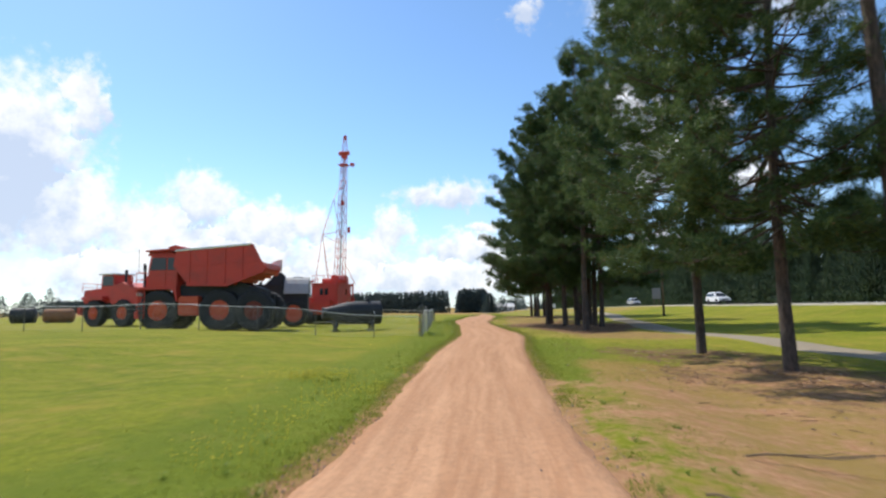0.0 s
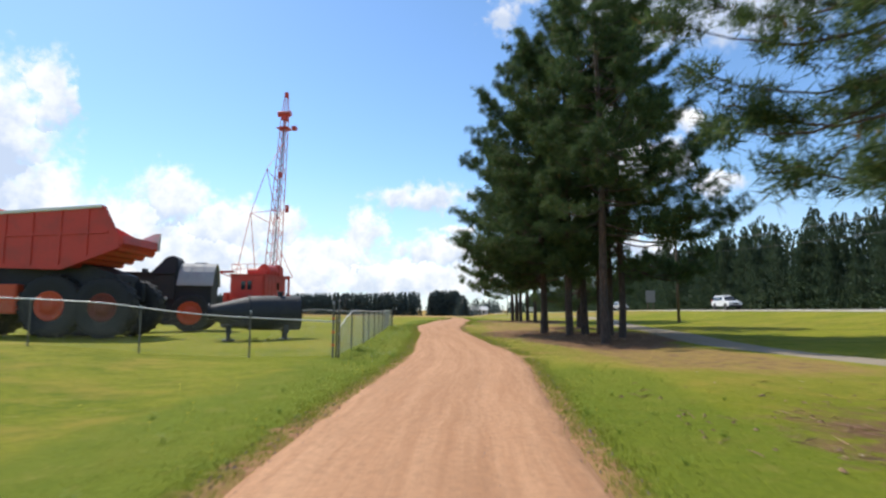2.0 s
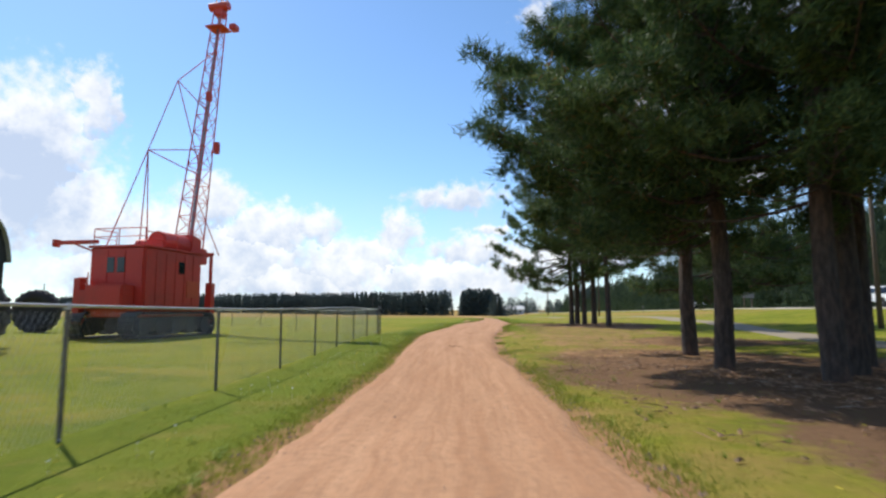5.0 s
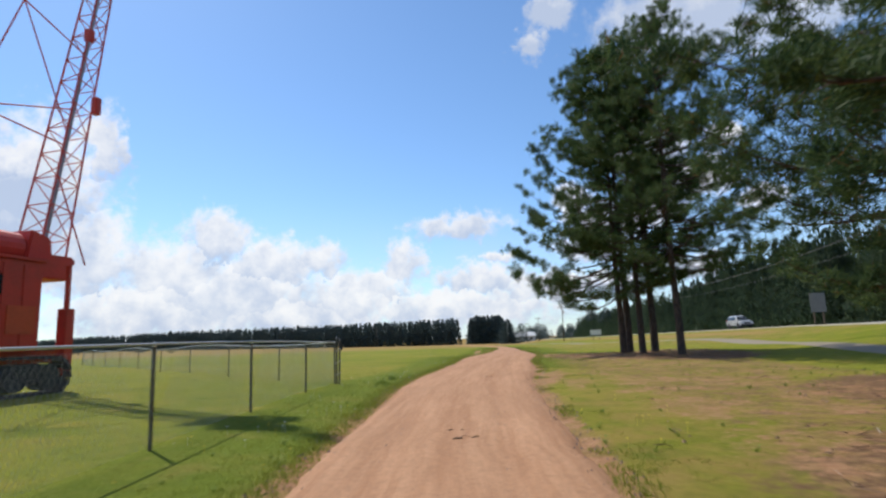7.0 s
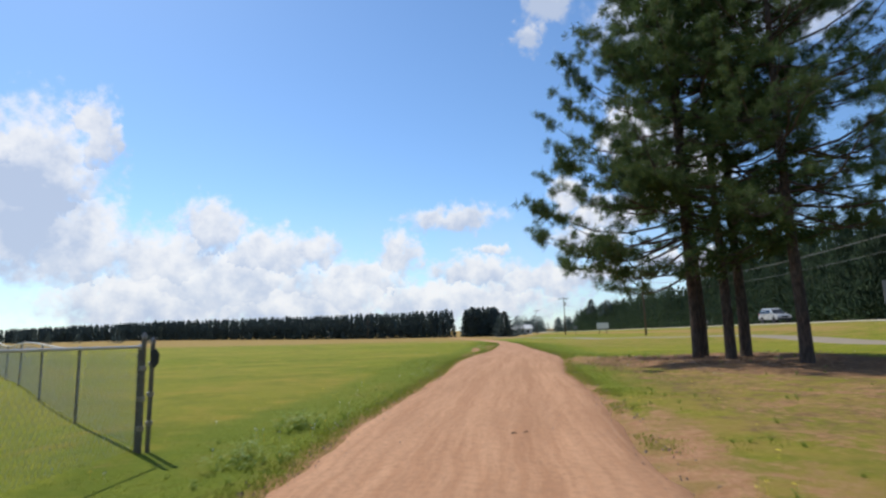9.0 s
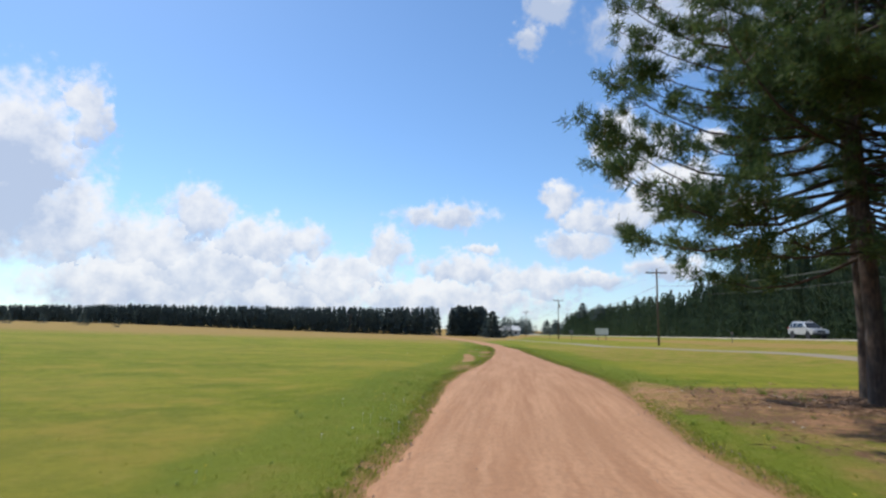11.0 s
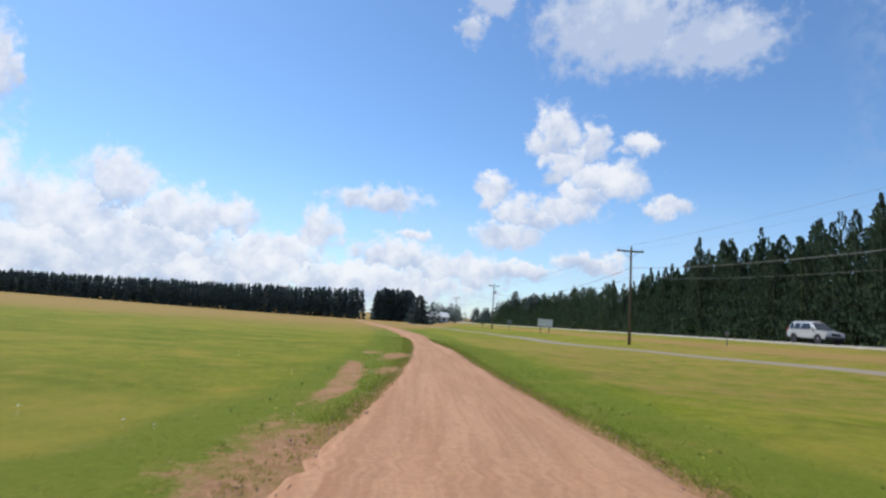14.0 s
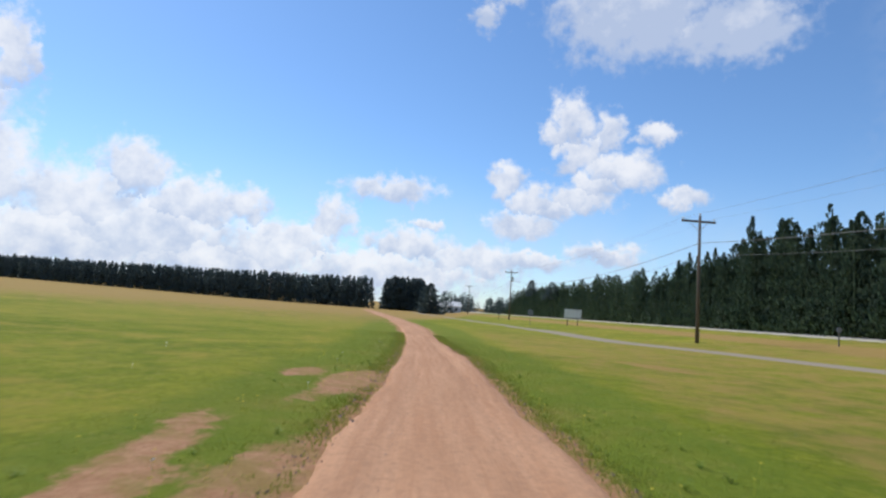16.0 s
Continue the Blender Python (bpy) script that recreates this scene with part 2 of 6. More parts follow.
def ground_paint(n, v):
    soil = n.add("ShaderNodeAttribute", 2, (), attribute_name="soil")
    dry = n.add("ShaderNodeAttribute", 2, (), attribute_name="dry")
    duff_shade = n.add("ShaderNodeAttribute", 2, (), attribute_name="duff_shade")
    lush = n.add("ShaderNodeAttribute", 2, (), attribute_name="lush")
    broad = n.noise(v, 0.12, 4, 0.6)
    mid = n.noise(v, 0.9, 4, 0.65)
    fine = n.noise(v, 9.0, 5, 0.7)
    blades = n.noise(v, 55.0, 4, 0.7)
    green = n.mix(n.ramp(fine, 0.3, 0.7), rgb(0.135, 0.165, 0.014), rgb(0.24, 0.255, 0.022))
    green = n.mix(n.math("MULTIPLY", n.ramp(blades, 0.45, 0.75), 0.5), green, rgb(0.07, 0.105, 0.010))
    yellow = n.mix(fine, rgb(0.29, 0.26, 0.03), rgb(0.36, 0.30, 0.05))
    green = n.mix(n.math("MULTIPLY", n.ramp(n.math("ADD", n.math("MULTIPLY", broad, 0.6), n.math("MULTIPLY", mid, 0.4)), 0.42, 0.66), 0.55), green, yellow)
    shady = n.ramp(n.math("ADD", n.math("MULTIPLY", n.noise(v, 0.28, 5, 0.65), 0.6), n.math("MULTIPLY", n.noise(v, 1.9, 4, 0.6), 0.4)), 0.46, 0.62)
    green = n.mix(n.math("MULTIPLY", shady, 0.7), green, rgb(0.10, 0.14, 0.012))
    sweep = n.ramp(n.noise(n.add("ShaderNodeMapping", 0, {"Vector": v, "Scale": (0.45, 1.0, 1.0)}), 0.055, 4, 0.6), 0.45, 0.62)
    green = n.mix(n.math("MULTIPLY", sweep, 0.5), green, rgb(0.27, 0.235, 0.04))
    green = n.mix(n.math("MULTIPLY", n.ramp(n.noise(v, 0.55, 6, 0.7), 0.48, 0.68), 0.75), green, rgb(0.31, 0.245, 0.045))
    green = n.mix(n.math("MULTIPLY", n.ramp(n.math("ADD", lush, n.math("MULTIPLY", n.math("SUBTRACT", n.noise(v, 0.7, 5, 0.65), 0.5), 1.2)), 0.3, 0.8), 0.75), green, n.mix(fine, rgb(0.09, 0.135, 0.016), rgb(0.175, 0.215, 0.022)))
    worn_spot = n.ramp(n.math("ADD", n.math("MULTIPLY", n.noise(v, 1.5, 6, 0.72), 0.65), n.math("MULTIPLY", n.noise(v, 17.0, 4, 0.7), 0.35)), 0.53, 0.68)
    green = n.mix(n.math("MULTIPLY", worn_spot, 0.55), green, rgb(0.33, 0.26, 0.075))
    dark_spot = n.ramp(n.math("ADD", n.math("MULTIPLY", n.noise(v, 2.7, 6, 0.7), 0.6), n.math("MULTIPLY", n.noise(v, 28.0, 4, 0.7), 0.4)), 0.55, 0.70)
    green = n.mix(n.math("MULTIPLY", dark_spot, 0.55), green, rgb(0.075, 0.105, 0.012))
    tan = n.mix(fine, rgb(0.26, 0.165, 0.045), rgb(0.36, 0.25, 0.09))
    green = n.mix(n.ramp(n.math("ADD", dry, n.math("MULTIPLY", n.math("SUBTRACT", mid, 0.5), 0.9)), 0.3, 0.8), green, tan)
    litter = n.mix(fine, rgb(0.11, 0.062, 0.036), rgb(0.27, 0.16, 0.09))
    green = n.mix(n.ramp(n.math("ADD", duff_shade, n.math("MULTIPLY", n.math("SUBTRACT", n.noise(v, 2.2, 5, 0.7), 0.5), 1.1)), 0.35, 0.65), green, litter)
    return n.mix(n.ramp(n.math("ADD", soil, n.math("ADD", n.math("MULTIPLY", n.math("SUBTRACT", n.noise(v, 4.5, 7, 0.78), 0.5), 1.3), n.math("MULTIPLY", n.math("SUBTRACT", n.noise(v, 0.6, 5, 0.6), 0.5), 0.9))), 0.36, 0.7), green, soil_paint(n, v))


def soil_paint(n, v):
    clod = n.noise(v, 6.0, 6, 0.75)
    base = n.mix(n.ramp(clod, 0.32, 0.7), rgb(0.36, 0.185, 0.095), rgb(0.50, 0.285, 0.16))
    straw = n.ramp(n.noise(v, 1.4, 5, 0.7), 0.42, 0.6)
    base = n.mix(n.math("MULTIPLY", straw, 0.65), base, rgb(0.26, 0.195, 0.055))
    return n.mix(n.math("MULTIPLY", n.ramp(n.noise(v, 30.0, 4, 0.7), 0.45, 0.75), 0.5), base, rgb(0.16, 0.095, 0.055))


def dirt_paint(n, v):
    across = n.add("ShaderNodeAttribute", 2, (), attribute_name="across")
    where = n.tree.nodes.new("ShaderNodeSeparateXYZ")
    n.put(v, where.inputs[0])
    long = n.add("ShaderNodeCombineXYZ", 0, (across, n.math("MULTIPLY", where.outputs[1], 0.045), 0.0))
    streak = n.math("ADD", n.math("MULTIPLY", n.noise(long, 2.4, 4, 0.6), 0.55), n.math("MULTIPLY", n.noise(long, 9.0, 4, 0.65), 0.45))
    fine = n.noise(v, 14.0, 6, 0.75)
    broad = n.noise(v, 0.35, 4, 0.6)
    base = n.mix(n.ramp(streak, 0.36, 0.64), rgb(0.41, 0.21, 0.112), rgb(0.56, 0.318, 0.182))
    base = n.mix(n.math("MULTIPLY", n.ramp(broad, 0.4, 0.7), 0.5), base, rgb(0.43, 0.235, 0.13))
    pebbles = n.add("ShaderNodeTexVoronoi", 0, {"Vector": v, "Scale": 38.0})
    base = n.mix(n.math("MULTIPLY", n.ramp(pebbles, 0.22, 0.08), n.ramp(n.noise(v, 2.0, 3), 0.5, 0.65)), base, rgb(0.24, 0.17, 0.13))
    return n.mix(n.math("MULTIPLY", n.ramp(fine, 0.35, 0.75), 0.6), base, rgb(0.26, 0.15, 0.092))


def ground_bump(n, v):
    return n.math("ADD", n.math("MULTIPLY", n.noise(v, 11.0, 5, 0.7), 1.0), n.math("MULTIPLY", n.noise(v, 60.0, 3, 0.7), 0.5))


GROUND = surface("meadow_ground", ground_paint, 0.95, 0.0, ground_bump, 0.7, 0.06, "World", 0.06)
DIRT = surface("packed_dirt", dirt_paint, 0.95, 0.0, ground_bump, 0.45, 0.03, "World", 0.1)
ASPHALT = surface("grey_asphalt", lambda n, v: n.mix(n.noise(v, 30, 4), n.mix(n.noise(v, 0.5, 4), rgb(0.20, 0.165, 0.12), rgb(0.28, 0.23, 0.165)), rgb(0.31, 0.26, 0.19)),
                  0.9, 0.0, lambda n, v: n.noise(v, 60, 3), 0.3, 0.01, "World", 0.1)
HIGHWAY = surface("pale_highway_asphalt", lambda n, v: n.mix(n.noise(v, 20, 4), n.mix(n.noise(v, 0.3, 4), rgb(0.30, 0.285, 0.26), rgb(0.38, 0.365, 0.335)), rgb(0.42, 0.40, 0.37)),
                  0.85, 0.0, lambda n, v: n.noise(v, 60, 3), 0.3, 0.01, "World", 0.1)

GRAVEL = surface("pale_gravel", lambda n, v: n.mix(n.ramp(n.noise(v, 1.2, 5, 0.65), 0.35, 0.7), n.mix(n.noise(v, 24, 4), rgb(0.42, 0.38, 0.30), rgb(0.56, 0.51, 0.42)), rgb(0.36, 0.33, 0.16)),
                 0.95, 0.0, lambda n, v: n.noise(v, 40, 3), 0.4, 0.02, "World", 0.1)


# ---- mesh building ----
class Shape:
    """Vertices and faces of one part."""

    def __init__(self):
        self.v, self.f = [], []

    def add(self, verts, faces):
        k = len(self.v)
        self.v += [tuple(p) for p in verts]
        self.f += [tuple(i + k for i in q) for q in faces]
        return self

    def box(self, x0, x1, y0, y1, z0, z1, m=None):
        p = [Vector((x, y, z)) for z in (z0, z1) for x, y in ((x0, y0), (x1, y0), (x1, y1), (x0, y1))]
        p = [m @ q for q in p] if m else p
        return self.add(p, [(3, 2, 1, 0), (4, 5, 6, 7), (0, 1, 5, 4), (1, 2, 6, 5), (2, 3, 7, 6), (3, 0, 4, 7)])

    def prism(self, outline, y0, y1):
        """An outline in x and z, drawn out along y. y0 and y1 may differ from point to point."""
        n = len(outline)
        a = y0 if isinstance(y0, (list, tuple)) else [y0] * n
        b = y1 if isinstance(y1, (list, tuple)) else [y1] * n
        p = [(x, a[i], z) for i, (x, z) in enumerate(outline)] + [(x, b[i], z) for i, (x, z) in enumerate(outline)]
        return self.add(p, [tuple(range(n)), tuple(range(2 * n - 1, n - 1, -1))] + [(i + n, (i + 1) % n + n, (i + 1) % n, i) for i in range(n)])

    def tube(self, points, radii, n=8, cap=True):
        points = [Vector(p) for p in points]
        radii = radii if isinstance(radii, (list, tuple)) else [radii] * len(points)
        rings = []
        for i, p in enumerate(points):
            d = (points[min(i + 1, len(points) - 1)] - points[max(i - 1, 0)]).normalized()
            s = d.cross(Vector((0.31, 0.17, 0.93)))
            if s.length < 0.05:
                s = d.cross(Vector((1, 0, 0)))
            s.normalize()
            u = d.cross(s)
            rings += [p + (s * math.cos(2 * math.pi * k / n) + u * math.sin(2 * math.pi * k / n)) * radii[i] for k in range(n)]
        faces = [(i * n + k, i * n + (k + 1) % n, (i + 1) * n + (k + 1) % n, (i + 1) * n + k) for i in range(len(points) - 1) for k in range(n)]
        if cap:
            faces += [tuple(range(n - 1, -1, -1)), tuple(range((len(points) - 1) * n, len(points) * n))]
        return self.add(rings, faces)

    def lathe(self, profile, n=28, m=None):
        """A profile of (radius, along) turned round the y axis."""
        p = [Vector((r * math.cos(2 * math.pi * k / n), y, r * math.sin(2 * math.pi * k / n))) for r, y in profile for k in range(n)]
        p = [m @ q for q in p] if m else p
        w = len(profile)
        faces = [(i * n + k, i * n + (k + 1) % n, (i + 1) * n + (k + 1) % n, (i + 1) * n + k) for i in range(w - 1) for k in range(n)]
        faces += [tuple(range(n - 1, -1, -1)), tuple(range((w - 1) * n, w * n))]
        return self.add(p, faces)


def part(name, shape, material, parent=None, label="", bevel=0.0, smooth=False, m=None):
    mesh = bpy.data.meshes.new(name)
    mesh.from_pydata(shape.v, [], shape.f)
    bm = bmesh.new()
    bm.from_mesh(mesh)
    bmesh.ops.recalc_face_normals(bm, faces=bm.faces)
    if bevel:
        edges = [e for e in bm.edges if len(e.link_faces) == 2 and e.calc_face_angle(0) > 0.6]
        bmesh.ops.bevel(bm, geom=edges, offset=bevel, segments=2, affect="EDGES", clamp_overlap=True)
    if smooth:
        for f in bm.faces:
            f.smooth = len(f.verts) == 4
    bm.to_mesh(mesh)
    bm.free()
    mesh.materials.append(material)
    ob = new(name, mesh)
    if parent:
        ob.parent = parent
    if m:
        ob.matrix_local = m
    if label:
        tagged(ob, label)
    return ob


def thing(name, m, label, category, group=""):
    ob = new(name)
    ob.empty_display_size = 0.3
    ob.matrix_world = m
    return tagged(ob, label, category, group)


def quick(name, verts, faces, material):
    """A mesh from arrays."""
    mesh = bpy.data.meshes.new(name)
    mesh.from_pydata(verts.tolist() if hasattr(verts, "tolist") else verts, [], faces.tolist() if hasattr(faces, "tolist") else faces)
    mesh.materials.append(material)
    return mesh


# ---- the lie of the land ----
ROAD_Y = [-40, 4, 7, 10, 18.5, 26, 30, 33.5, 43.5, 47, 51, 56, 60, 64, 70, 76, 80, 86, 91, 97, 104, 112, 128, 150, 200, 260]
ROAD_L = [7.2, 2.0, 1.7, 1.2, -0.1, -0.9, -1.45, -2.2, -4.1, -5.0, -5.9, -7.0, -7.7, -8.1, -8.7, -9.6, -9.95, -10.05, -10.3, -10.8, -11.6, -12.8, -16, -21.5, -35, -52]
ROAD_R = [10.4, 4.7, 4.2, 3.8, 2.8, 2.25, 1.7, 0.8, -1.4, -2.2, -2.8, -3.6, -4.0, -4.2, -5.0, -5.2, -5.5, -6.5, -7.5, -8.6, -9.7, -11.4, -14.2, -19.5, -33, -50]
TRAIL_Y = [-40, 0, 19, 27, 40, 60, 80, 95, 104, 111, 119, 130, 150, 171, 260]
TRAIL_X = [30, 20, 13.3, 10.8, 9.4, 9.4, 9.6, 9.0, 7.2, 4.2, 0.8, -2.6, -7.2, -12.5, -36]


def smooth01(x):
    x = np.clip(x, 0, 1)
    return x * x * (3 - 2 * x)


def highway_x(y):
    return 24.5 - 0.182 * (y - 74.5)


def land(x, y):
    """The height of the ground."""
    x, y = np.asarray(x, float), np.asarray(y, float)
    e = highway_x(y) - x
    z = 1.32 * np.clip((22 - e) / 21, 0, 1) ** 1.8
    z = z - 0.008 * np.clip(y - 105, 0, 225)
    z = z + 0.52 * smooth01((-4 - x) / 12) * smooth01((33 - y) / 9)
    z = z - 0.22 * smooth01((x - 4.9) / 2.4) * smooth01((26 - y) / 6) * smooth01((18 - x) / 5)
    z = z + 2.4 * smooth01((-60 - x) / 250) * smooth01((y - 105) / 110)
    z = z - 0.24 * np.exp(-((x - 5.6) ** 2 / 4 + (y - 36.5) ** 2 / 22))
    z = z + 0.22 * np.exp(-((x - 1) ** 2 + (y - 74.5) ** 2) / 40)
    wave = 0.05 * np.sin(x * 0.31 + 1.7) * np.sin(y * 0.23) + 0.03 * np.sin(x * 0.9 + y * 0.4)
    mid, half = road_mid(y)
    off = np.clip((np.abs(x - mid) - half) / 2.0, 0, 1)
    return z + wave * off * np.clip((e - 4) / 6, 0, 1)


def road_mid(y):
    left, right = np.interp(y, ROAD_Y, ROAD_L), np.interp(y, ROAD_Y, ROAD_R)
    return (left + right) / 2, (right - left) / 2


def lie(x, y):
    return float(land(x, y))


def spread(stops):
    """Grid lines with steps that change from stretch to stretch."""
    out = []
    for a, b, step in stops:
        out += list(np.arange(a, b - step * 0.3, step))
    return np.array(out + [stops[-1][1]])


PINES = [(9.3, 14.6), (10.7, 12.6), (8.4, 19.6), (5.34, 38.15), (4.0, 42.1), (4.85, 43.4), (5.8, 45.3), (6.1, 43.4), (6.5, 41.6),
         (2.68, 43.7), (2.8, 47.8), (-0.45, 74.4), (-0.05, 75.6), (0.45, 73.6), (1.15, 74.5), (2.0, 71.4), (5.3, 55.5)]


def bare_ground(x, y):
    """A second wheel track beside the road, and bare patches that open off it."""
    x, y = np.asarray(x, float), np.asarray(y, float)
    tx = np.interp(y, [82, 85, 89, 92, 94.5, 97], [-10.85, -10.9, -11.1, -11.6, -12.1, -12.5])
    soil = 0.95 * smooth01(1.35 - np.abs(x - tx) / 0.36) * smooth01((y - 86.5) / 2.5) * smooth01((96 - y) / 1.6)
    soil = np.maximum(soil, 0.45 * smooth01(1.3 - np.abs(x - tx) / 0.5) * smooth01((y - 81) / 2) * smooth01((90 - y) / 3))
    for px, py, wx, wy, much in ((-12.6, 99.2, 0.4, 1.0, 1.2), (-11.5, 98.8, 0.65, 2.0, 1.3), (-10.85, 93.4, 0.5, 1.5, 1.1), (-11.7, 96.8, 0.4, 1.0, 0.7),
                                 (-10.3, 83.5, 0.7, 3.0, 0.9), (-3.4, 59.5, 0.5, 4.5, 0.85), (-2.6, 57.0, 0.5, 2.5, 0.8), (5.9, 9.6, 1.1, 1.8, 0.85), (6.6, 12.2, 1.0, 1.5, 0.6), (-3.2, 74.6, 3.0, 4.6, 0.6), (-4.5, 75.6, 1.1, 4.4, 0.9)):
        soil = np.maximum(soil, 0.85 * much * smooth01(1.3 - np.hypot((x - px) / wx, (y - py) / wy)))
    return soil


def build_ground():
    xs = spread([(-3000, -400, 400), (-400, -60, 20), (-60, -16, 1.5), (-16, 13, 0.28), (13, 50, 1.2), (50, 400, 25), (400, 3000, 400)])
    ys = spread([(-300, -40, 40), (-40, -2, 2), (-2, 112, 0.36), (112, 140, 1.0), (140, 360, 6), (360, 4000, 260)])
    gx, gy = np.meshgrid(xs, ys)
    x, y = gx.ravel(), gy.ravel()
    mid, half = road_mid(y)
    gap = np.abs(x - mid) - half
    z = land(x, y)
    z = z - 0.05 * smooth01(1 - gap / 0.4)
    w = len(xs)
    k = (np.arange(len(ys) - 1)[:, None] * w + np.arange(w - 1)[None, :]).ravel()
    faces = np.stack([k, k + 1, k + 1 + w, k + w], 1)
    mesh = quick("ground", np.stack([x, y, z], 1), faces, GROUND)
    soil = smooth01(1 - (gap + 0.1) / 0.72)
    # bare soil beside the road, by the pines
    right = x - (mid + half)
    beside = smooth01(right / 0.8 + 0.4) * smooth01((9.5 - right) / 4)
    soil = np.maximum(soil, 0.50 * beside * smooth01((right - 0.6) / 1.5) * smooth01((y - 43) / 5) * smooth01((66 - y) / 6))
    soil = np.maximum(soil, 0.55 * smooth01((right + 0.8) / 1.6) * smooth01((9.5 - right) / 3) * smooth01((15 + 5.5 * smooth01((right - 2.2) / 3) - y - 0.35 * np.clip(3 - right, 0, 3) ** 1.5) / 4))
    soil = np.maximum(soil, 0.46 * smooth01((right - 0.2) / 2.2) * smooth01((11.0 - right) / 4.0) * smooth01((y - 53) / 6) * smooth01((82 - y) / 5))
    soil = np.maximum(soil, bare_ground(x, y))
    # Pine litter; its dark brown spreads wider to stand in for tree shade.
    duff_shade = np.zeros_like(x)
    for px, py in PINES:
        duff_shade = np.maximum(duff_shade, (0.85 if py > 30 else 0.55) * smooth01(1.55 - np.hypot(x - px + 0.5, (y - py + 0.8)) / (3.7 if py > 60 else 3.2)))
    duff_shade = np.maximum(duff_shade, 0.45 * beside * smooth01((right - 0.8) / 2) * smooth01((y - 43) / 6) * smooth01((66 - y) / 6))
    duff_shade = np.maximum(duff_shade, 0.30 * smooth01((right - 0.4) / 1.6) * smooth01((8.0 - right) / 3) * smooth01((17.5 - y) / 4))
    duff_shade = np.maximum(duff_shade, 0.46 * smooth01((right - 0.3) / 1.5) * smooth01((11.0 - right) / 3) * smooth01((y - 55) / 6) * smooth01((80 - y) / 5))
    clump_side = smooth01((right - 0.9) / 2.2) * smooth01((9.5 - right) / 3) * smooth01((y - 22) / 5) * smooth01((46 - y) / 4)
    duff_shade = np.maximum(duff_shade, 0.46 * clump_side)
    e = highway_x(y) - x
    dry = 0.85 * smooth01((10.5 - e) / 3) * smooth01((e - 3.5) / 2) * smooth01((y - 85) / 20)
    dry = np.maximum(dry, (0.50 + 0.3 * smooth01((y - 125) / 60)) * smooth01((y - 98) / 40) * smooth01((-13 - x) / 8))
    dry = np.maximum(dry, 0.75 * smooth01(1.5 - np.hypot((x + 4.2 + 0.5 * (y - 107)) / 0.9, (y - 107) / 1.8)))
    dry = np.maximum(dry, 0.50 * smooth01((right - 0.9) / 3) * smooth01((y - 82) / 12) * smooth01((150 - y) / 30))
    dry = np.maximum(dry, 0.34 * smooth01(2.2 - np.abs(gap)) * smooth01((y - 20) / 10))
    dry = np.maximum(dry, 0.85 * smooth01((right - 0.3) / 1.4) * smooth01((8.5 - right) / 3) * smooth01((18 - y) / 4))
    dry = np.maximum(dry, 0.5 * beside * smooth01((y - 42) / 5) * smooth01((66 - y) / 5))
    dry = np.maximum(dry, 0.75 * clump_side)
    shaded_side = smooth01((x - mid) * 4) * smooth01((y - 23) / 5) * smooth01((67 - y) / 4)
    lush = smooth01(1.15 - np.abs(gap - 1.0) / 2.2) * (1 - 0.85 * shaded_side) * (1 - smooth01((x - mid) * 4) * smooth01((12 - y) / 4))
    dry = np.maximum(dry, 0.5 * shaded_side * smooth01((7 - gap) / 3))
    dry = np.maximum(dry, 0.5 * smooth01((right - 0.1) / 1.0) * smooth01((11.5 - right) / 4) * smooth01((y - 55) / 5) * smooth01((82 - y) / 6))
    for name, values in (("soil", soil), ("dry", dry), ("duff_shade", duff_shade), ("lush", lush)):
        mesh.attributes.new(name, "FLOAT", "POINT").data.foreach_set("value", values.astype(np.float32))
    mesh.polygons.foreach_set("use_smooth", [True] * len(mesh.polygons))
    tagged(new("ground", mesh), "green and yellow mown meadow with bare patches", "ground", kind="structure")


def ribbon(name, ys, left, right, material, lift, cols=2, label="", category="road"):
    """A strip of road that follows the land."""
    verts, faces = [], []
    for i, y in enumerate(ys):
        for c in range(cols):
            x = left[i] + (right[i] - left[i]) * c / (cols - 1)
            u = c / (cols - 1)
            verts.append((x, y, lie(x, y) + lift(u, y)))
    for i in range(len(ys) - 1):
        for c in range(cols - 1):
            k = i * cols + c
            faces.append((k, k + 1, k + 1 + cols, k + cols))
    mesh = quick(name, verts, faces, material)
    mesh.polygons.foreach_set("use_smooth", [True] * len(mesh.polygons))
    across = [(right[i] - left[i]) * (c / (cols - 1) - 0.5) for i in range(len(ys)) for c in range(cols)]
    mesh.attributes.new("across", "FLOAT", "POINT").data.foreach_set("value", across)
    return tagged(new(name, mesh), label, category, kind="structure")


